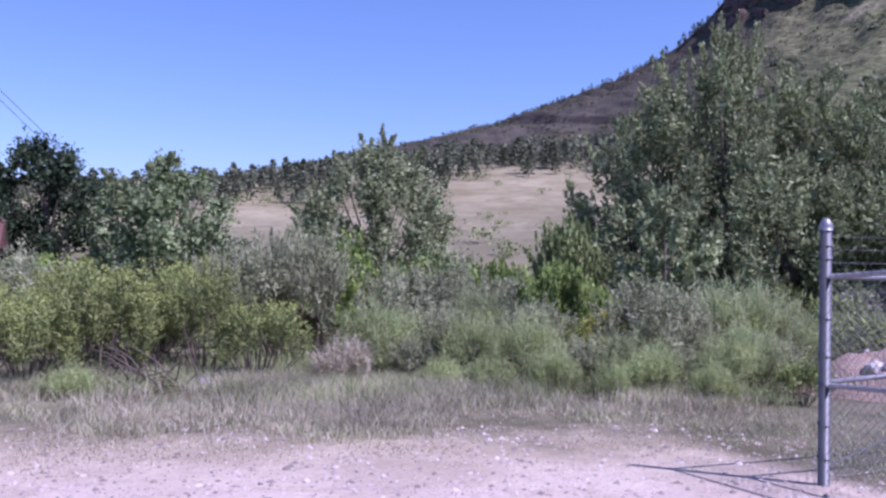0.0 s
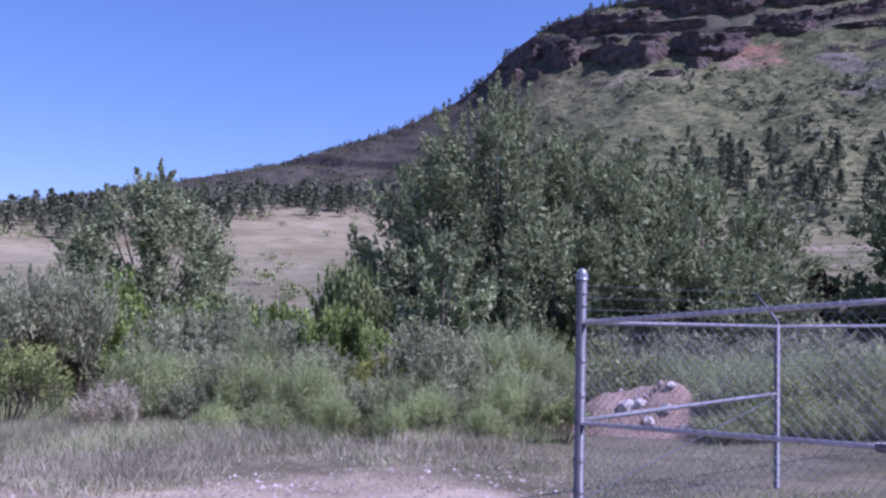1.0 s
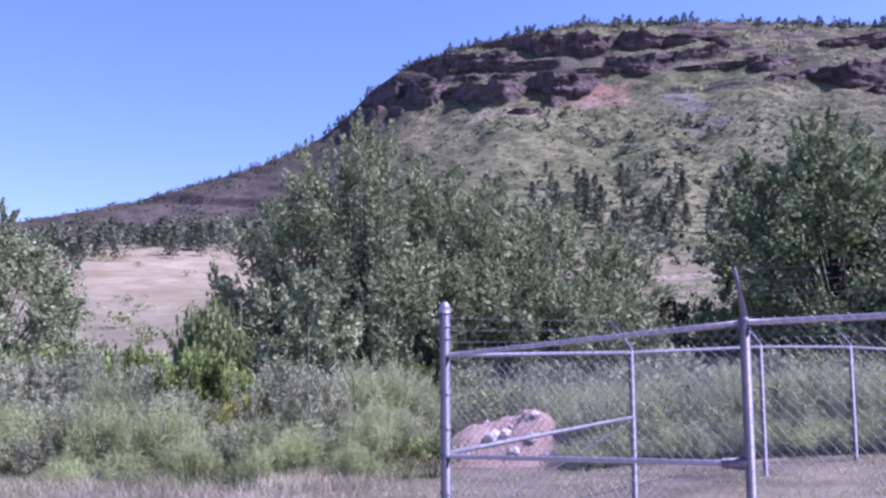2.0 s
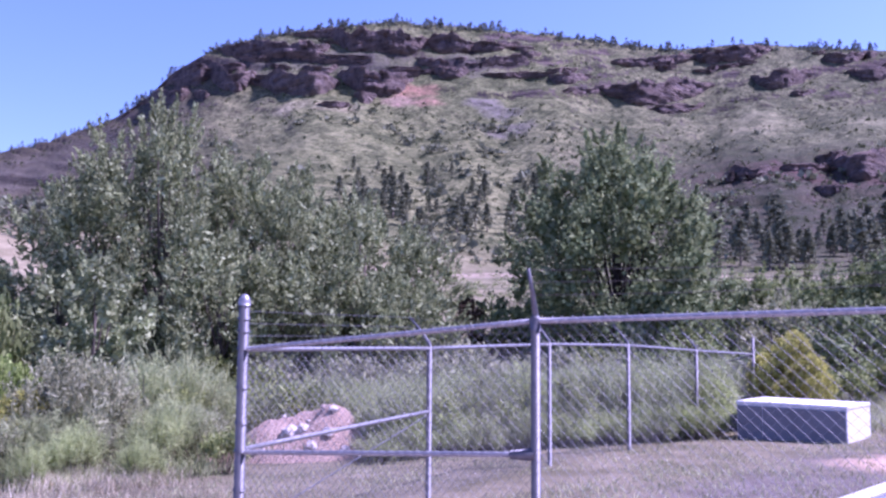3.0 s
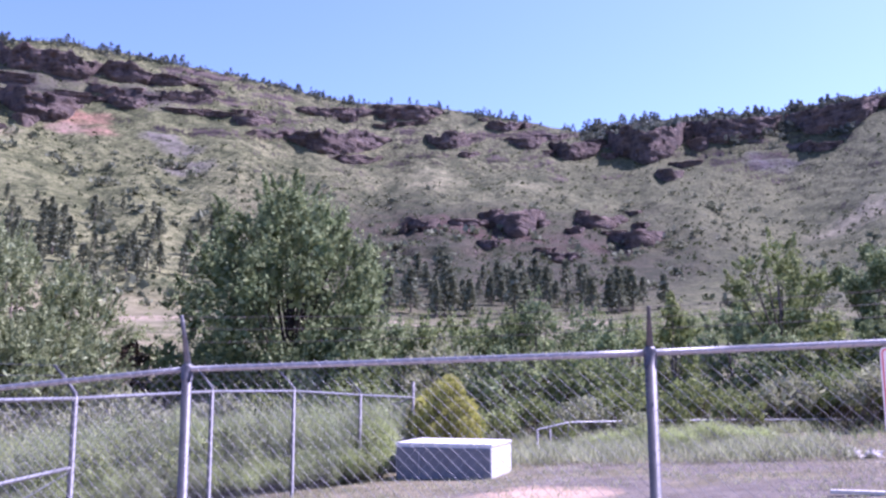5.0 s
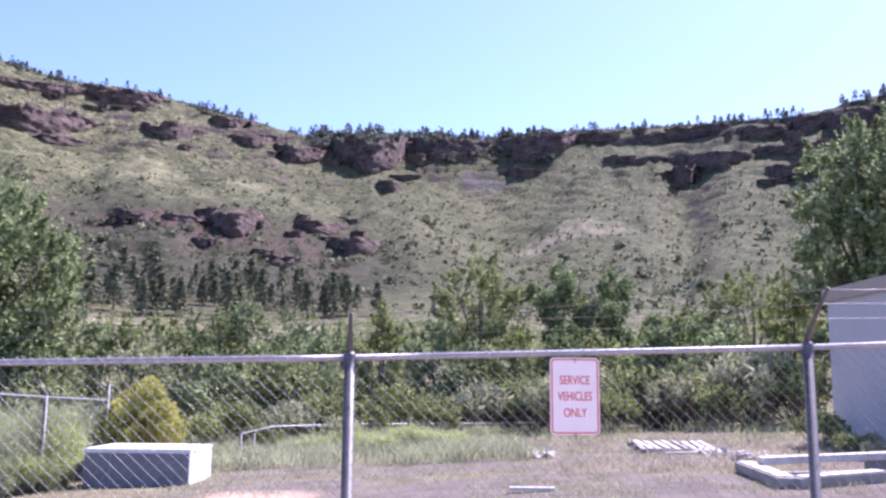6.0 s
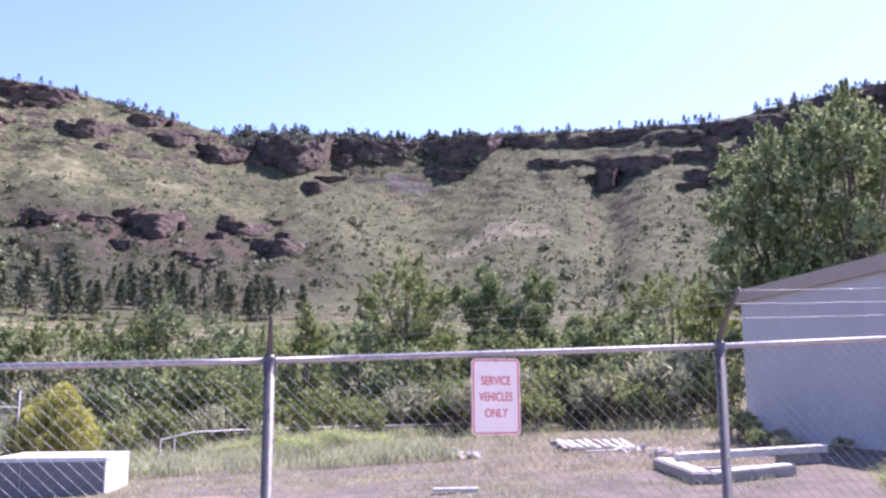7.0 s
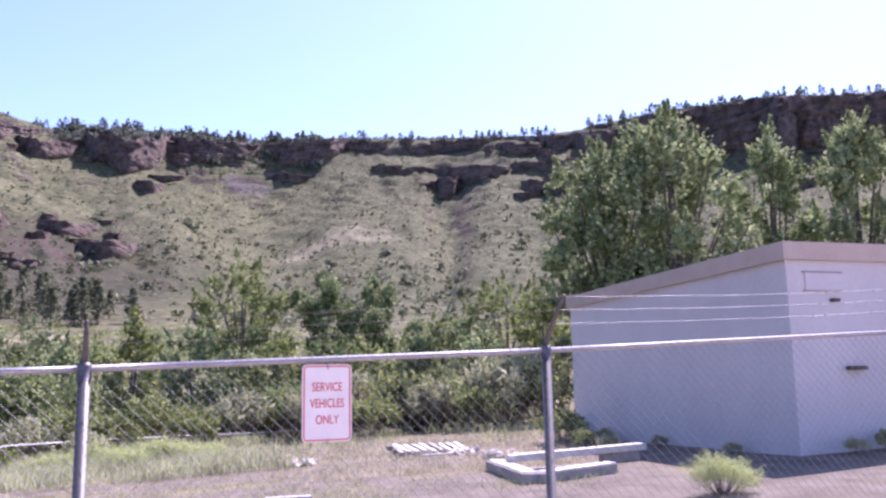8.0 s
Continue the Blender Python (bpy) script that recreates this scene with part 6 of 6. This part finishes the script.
def crag(left, right, low, high, seed, bowl=0.5, jut=3.0, ragged=0.55):
    """A cliff of broken, bedded rock standing out of the slope: bearings of its ends, lowest and highest height in degrees."""
    mid_r = float(hill_distance(np.array([(left + right) / 2]), np.array([low]))[0])
    across = radians(right - left) * mid_r
    n = int(np.clip(across / 0.9, 22, 110))
    m = int(np.clip((high - low) / 57.3 * mid_r / 0.9, 9, 26))
    az = np.linspace(left, right, n)
    u = np.linspace(-1, 1, n)
    um = u * across / 2
    taper = np.clip(1 - np.abs(u) ** (2.2 + 3 * (1 - bowl)), 0, 1) ** 0.85
    top = high - (high - low) * (ragged * fbm(um * 0.13, um * 0 + seed, 3, seed) ** 1.3 + 0.10 * (1 - taper))
    top = np.round(top * 5) / 5 * 0.5 + top * 0.5
    top = np.minimum(top, np.interp(az, SKY_A, SKY_E) - 0.12)
    base = top - np.maximum(top - low, 0.15) * taper * (1 - ragged * 0.9 * (fbm(um * 0.1, um * 0 + 9.0, 3, seed + 5) - 0.25) * (1 - 0.5 * bowl))
    d0 = hill_distance(az, base)
    pad_d = np.pad(d0, 4, mode="edge")
    d0 = sum(pad_d[i:i + n] for i in range(9)) / 9
    rows = [(d0 + 3.0, EYE + d0 * np.tan(np.radians(base)) - 3.0)]
    for i in range(m):
        f = i / (m - 1)
        z = EYE + d0 * np.tan(np.radians(base + (top - base) * f))
        r1, e1 = cells(um, z, 5.5, 2.8, seed)
        r2, e2 = cells(um + 40, z, 2.2, 1.3, seed + 11)
        out = jut * (0.9 * r1 + 0.35 * r2 + 0.5 * (fbm(um * 0.08, z * 0.05, 3, seed + 2) - 0.5) + 0.45 * math.sin(f * 4.2) * (1 - 0.4 * f))
        out = out - 1.2 * (e1 < 0.14) - 0.4 * (e2 < 0.18) + 1.4 * step(np.full(n, f), 0.7, 0.85)
        rows.append((d0 - out * np.clip(taper * 2.2, 0.1, 1), z))
    cap_z = rows[-1][1]
    back_r = hill_distance(az, top)
    rows += [(rows[-1][0] + 2.0, cap_z + 0.25), (d0 + (back_r - d0) * 0.35 + 1, cap_z - 0.2), (d0 + (back_r - d0) * 0.8 + 5, cap_z - 1.2)]
    a = np.radians(az)
    v = np.stack([np.stack([d * np.sin(a), d * np.cos(a), z], -1) for d, z in rows])
    i, j = np.meshgrid(np.arange(len(rows) - 1), np.arange(n - 1), indexing="ij")
    f = np.stack([i * n + j, i * n + j + 1, (i + 1) * n + j + 1, (i + 1) * n + j], -1).reshape(-1, 4)
    ob = new("rock_outcrop", mesh_from("rock_outcrop", v.reshape(-1, 3), f, ROCK))
    big = across > 45
    return tagged(ob, "long dark layered cliff below the rim of the hill" if big else "dark weathered rock outcrop on the brushy slope", "cliff" if big else "rock", "cliffs and outcrops")


CLIFFS_WEST = [
    (21.0, 26.0, 16.5, 17.4, 0.3, 2.0), (23.8, 29.0, 17.9, 18.7, 0.3, 2.0), (28.5, 33.5, 19.1, 19.8, 0.3, 2.0), (35.0, 40.0, 17.0, 17.6, 0.3, 2.0),
    (40.0, 44.5, 18.5, 19.3, 0.3, 2.0), (41.8, 47.0, 16.8, 17.3, 0.4, 1.8), (31.2, 38.4, 18.2, 20.3, 0.3, 3.5), (26.0, 31.6, 17.7, 19.1, 0.4, 3.0),
    (26.4, 32.3, 15.5, 17.2, 0.4, 3.0), (32.0, 37.2, 15.5, 17.7, 0.7, 3.5), (38.1, 41.4, 18.2, 19.9, 0.4, 3.0), (38.4, 41.0, 16.7, 17.7, 0.7, 2.5),
    (23.6, 26.7, 15.4, 17.3, 0.4, 2.5), (20.5, 23.9, 15.5, 17.2, 0.3, 2.5),
]
CLIFFS_MIDDLE = [
    (18.9, 22.5, 14.3, 15.5, 0.3, 2.0), (28.6, 34.5, 17.55, 18.05, 0.3, 1.5), (41.5, 45.0, 17.6, 18.5, 0.4, 2.0), (46.4, 49.0, 16.3, 17.2, 0.6, 2.0),
    (49.8, 57.2, 14.7, 16.6, 1.0, 3.5), (50.4, 56.2, 17.2, 18.0, 0.5, 2.5), (55.8, 60.8, 17.0, 18.3, 0.5, 3.0), (59.4, 63.1, 15.2, 16.6, 0.6, 2.5),
    (63.5, 66.3, 16.3, 17.1, 0.5, 2.0), (65.2, 67.8, 15.1, 16.0, 0.6, 2.5), (58.0, 60.5, 9.7, 11.0, 0.6, 2.5), (64.0, 67.6, 9.3, 11.5, 0.7, 3.5),
    (60.9, 63.8, 10.0, 10.7, 0.4, 1.5), (69.4, 73.0, 9.7, 10.9, 0.5, 2.5),
]
CLIFFS_EAST = [
    (71.7, 75.5, 8.3, 9.7, 0.6, 2.5), (67.2, 70.1, 7.6, 8.5, 0.5, 2.0), (67.9, 71.6, 14.3, 15.8, 0.6, 2.5), (71.5, 77.2, 13.8, 17.0, 0.7, 3.5),
    (76.6, 83.1, 14.6, 17.0, 0.5, 3.0), (82.7, 88.7, 14.7, 17.0, 0.5, 3.0), (88.1, 91.4, 15.7, 16.6, 0.4, 2.0), (92.6, 95.2, 15.6, 16.3, 0.5, 2.0),
    (98.8, 102.4, 15.4, 16.4, 0.5, 2.5), (101.8, 104.6, 15.6, 16.9, 0.5, 2.5), (90.0, 94.6, 14.3, 14.8, 0.4, 1.5), (94.6, 99.9, 13.8, 14.9, 0.5, 2.5),
    (94.6, 96.4, 12.6, 14.5, 0.6, 2.5), (99.7, 104.9, 14.3, 15.0, 0.4, 2.0),
]
CLIFFS_FAR = [
    (100.4, 104.8, 12.7, 14.1, 0.6, 3.0), (103.9, 108.0, 14.8, 16.9, 0.4, 3.0), (95.2, 98.4, 15.9, 16.7, 0.4, 2.0), (107.5, 115.0, 14.2, 18.6, 0.2, 4.5),
    (111.5, 120.5, 13.8, 19.0, 0.2, 4.5), (116.5, 127.0, 13.6, 18.8, 0.2, 4.5),
]
OUTCROPS = CLIFFS_WEST + CLIFFS_MIDDLE + CLIFFS_EAST + CLIFFS_FAR
for i, row in enumerate(OUTCROPS):
    crag(row[0], row[1], row[2], row[3], 500 + 7 * i, row[4], row[5])
    # smaller broken pieces beside and below it
    chip = random.Random(900 + i)
    for _ in range(3):
        wide = chip.uniform(0.25, 0.5) * (row[1] - row[0])
        at = chip.uniform(row[0] - 0.3 * wide, row[1] + 0.3 * wide)
        tall = chip.uniform(0.2, 0.42) * min(row[3] - row[2], 2.2) + 0.12
        foot = row[2] + chip.uniform(-0.5, 0.9) * (row[3] - row[2])
        if 35 < at < 41.5 and foot < 16.9:
            continue
        crag(at - wide / 2, at + wide / 2, foot, foot + tall, 1500 + 31 * i + _, chip.uniform(0.2, 0.7), 1.6)

# ---- pines and hillside brush ----
pine_rng = np.random.default_rng(55)
PINES = []
for i in range(5):
    first = thing("pine_tree", label="dark green pine at the edge of the meadow", category="tree", group="pines below the hills")
    v, f = pine_arrays(pine_rng, 7.0, 3.7 + 0.3 * i, 230, 0.135)
    tube_part("trunk", [[((0, 0, -0.3), 0.16), ((0, 0, 3.0), 0.11), ((0, 0, 6.6), 0.03)]], BARK, first, sides=6)
    array_part("needles", v, f, NEEDLE, first)
    PINES.append(first)


def pine_at(i, x, y, scale):
    m = pose(x, y, on_land(x, y), 0, 0, 57 * i) @ Matrix.Scale(scale, 4)
    if i < len(PINES):
        PINES[i].matrix_basis = m
        return
    ob = copy_thing(PINES[i % len(PINES)], Matrix())
    ob.matrix_basis = m


spots = []
for lo, hi, near, far_off, count in ((-15, 16, 128, 150, 70), (-24, 3, 108, 122, 60), (14, 33, 150, 230, 40), (33, 46, 165, 270, 62), (55, 74, 141, 200, 74), (72, 76, 150, 175, 4), (46, 56, 165, 200, 14)):
    for _ in range(count):
        spots.append((pine_rng.uniform(lo, hi), pine_rng.uniform(near, far_off), pine_rng.uniform(0.55, 1.3)))
for i, (b, d, s) in enumerate((b, d, s * (0.5 if b < 3 else 0.56 if b < 16 else 0.9)) for b, d, s in spots):
    pine_at(i, *polar(b, d), s)


def scattered(name, label, category, count, seed, build, choose, material):
    """Many far plants as one object."""
    rng = np.random.default_rng(seed)
    b = rng.uniform(-31, 126, count * 4)
    top = around(b, SKY_A, SKY_R)
    s = choose(rng, b)
    d = FOOT + s * (top - FOOT)
    x, y = d * np.sin(np.radians(b)), d * np.cos(np.radians(b))
    z = land(x, y)
    e = 2.5
    gx, gy = (land(x + e, y) - land(x - e, y)) / (2 * e), (land(x, y + e) - land(x, y - e)) / (2 * e)
    keep = np.hypot(gx, gy) < 1.05
    keep &= rng.uniform(0, 1, len(x)) < np.clip((fbm(x * 0.02, y * 0.02, 3, seed + 3) - 0.30) * 4, 0.12, 1)
    x, y, z = x[keep][:count], y[keep][:count], z[keep][:count]
    v, f = build(rng, x, y, z)
    return tagged(new(name, mesh_from(name, v, f, material)), label, category, kind="stuff")


def clump_build(rng, x, y, z, size=1.0, quads=8, tight=1.0):
    n = len(x)
    s = size * (0.55 + 1.3 * rng.uniform(0, 1, n) ** 2)
    c = np.repeat(np.column_stack([x, y, z + s * 0.45]), quads, axis=0)
    ss = np.repeat(s, quads)[:, None]
    c = c + rng.normal(size=c.shape) * ss * tight * np.array((0.55, 0.55, 0.28))
    v, f = leaves(c, 1.0, 0.8, rng)
    v = c.repeat(4, axis=0) + (v - c.repeat(4, axis=0)) * ss.repeat(4, axis=0) * 0.9
    return v, f


scattered("hillside_brush", "low dark brush dotted over the slopes", "brush", 9500, 201, lambda g, x, y, z: clump_build(g, x, y, z, 0.9, 5), lambda g, b: g.uniform(0.0, 0.98, len(b)) ** 0.8, BRUSH)
def meadow_brush(count, seed):
    rng = np.random.default_rng(seed)
    b, d = rng.uniform(-31, 124, count * 5), rng.uniform(60, 152, count * 5)
    x, y = d * np.sin(np.radians(b)), d * np.cos(np.radians(b))
    want = 0.14 + 0.9 * step(b, 32, 46) * (1 - 0.35 * step(d, 95, 125) * (1 - step(b, 70, 80))) + 0.5 * step(-b, 12, 18) + 0.5 * (1 - step(d, 48, 62))
    ok = rng.uniform(0, 1, len(b)) < want * np.clip((fbm(x * 0.05, y * 0.05, 3, 7) - 0.28) * 3.5, 0.1, 1)
    x, y = x[ok][:count], y[ok][:count]
    v, f = clump_build(rng, x, y, land(x, y), 0.95, 56, 0.62)
    v = v.reshape(-1, 4, 3)
    mid = v.mean(1, keepdims=True)
    v = (mid + (v - mid) * 0.22).reshape(-1, 3)
    return tagged(new("meadow_brush", mesh_from("meadow_brush", v, f, OLIVE)), "olive brush dotted over the dry meadow", "brush", kind="stuff")


meadow_brush(1900, 31)
scattered("hillside_shrubs", "larger dark shrubs and junipers on the slopes", "brush", 900, 202, lambda g, x, y, z: clump_build(g, x, y, z, 1.6, 16), lambda g, b: g.uniform(0.0, 0.6, len(b)), NEEDLE)


def ridge_build(rng, x, y, z):
    vs, fs, base = [], [], 0
    for i in range(len(x)):
        at = math.degrees(math.atan2(x[i], y[i]))
        h = rng.uniform(2.8, 6.8) * (1.4 if 70 < at < 86 else 0.66 if at < 17 else 1.0)
        v, f = pine_arrays(rng, h, h * rng.uniform(0.6, 0.95), 60, 0.21)
        vs.append(v + np.array((x[i], y[i], z[i] - 0.4)))
        fs.append(f + base)
        base += len(v)
    return np.concatenate(vs), np.concatenate(fs)


def ridge_pines(count, seed):
    rng = np.random.default_rng(seed)
    b = rng.uniform(6, 127, count)
    b = b[rng.uniform(0, 1, len(b)) < np.clip((fbm(b * 0.5, b * 0 + 2.0, 3, 17) - 0.3) * 3.2 + 0.6 * ((b > 70) & (b < 86)), 0.12, 1)]
    d = around(b, SKY_A, SKY_R) * (1 - np.abs(rng.normal(0, 0.012, len(b))))
    x, y = d * np.sin(np.radians(b)), d * np.cos(np.radians(b))
    v, f = ridge_build(rng, x, y, land(x, y))
    return tagged(new("ridge_pines", mesh_from("ridge_pines", v, f, RIDGE_NEEDLE)), "dark pines standing along the skyline of the ridge", "trees", kind="stuff")


def pine_belt(count, seed):
    rng = np.random.default_rng(seed)
    b, d = rng.uniform(-25, 17, count), rng.uniform(118, 168, count)
    keep = (b < 4) | (d > 138)
    x, y = d[keep] * np.sin(np.radians(b[keep])), d[keep] * np.cos(np.radians(b[keep]))
    v, f = ridge_build(rng, x, y, land(x, y))
    return tagged(new("pine_belt", mesh_from("pine_belt", v, f, NEEDLE)), "belt of dark pines above the dry meadow", "trees", kind="stuff")


pine_belt(260, 19)
ridge_pines(760, 9)


def rim_trees(count, seed):
    rng = np.random.default_rng(seed)
    b = rng.uniform(70.5, 87, count)
    d = FOOT + (1.0 - np.abs(rng.normal(0, 0.06, count))) * (around(b, SKY_A, SKY_R) - FOOT)
    x, y = d * np.sin(np.radians(b)), d * np.cos(np.radians(b))
    v, f = clump_build(rng, x, y, land(x, y), 3.6, 70, 0.8)
    v = v.reshape(-1, 4, 3)
    mid = v.mean(1, keepdims=True)
    v = (mid + (v - mid) * 0.5).reshape(-1, 3)
    return tagged(new("rim_trees", mesh_from("rim_trees", v, f, RIDGE_NEEDLE)), "round dark trees on the rim of the bowl", "trees", kind="stuff")


rim_trees(300, 207)
scattered("ridge_brush", "low dark brush along the skyline", "brush", 1700, 203, lambda g, x, y, z: clump_build(g, x, y, z, 1.15, 8), lambda g, b: 1.0 - np.abs(g.normal(0, 0.012, len(b))), RIDGE_NEEDLE)
for key in KINDS:
    for ob in KINDS[key]:
        if "free" in ob:
            del ob["free"]
            ob.matrix_basis = pose(-3 - len(key), 24, on_land(-3 - len(key), 24))
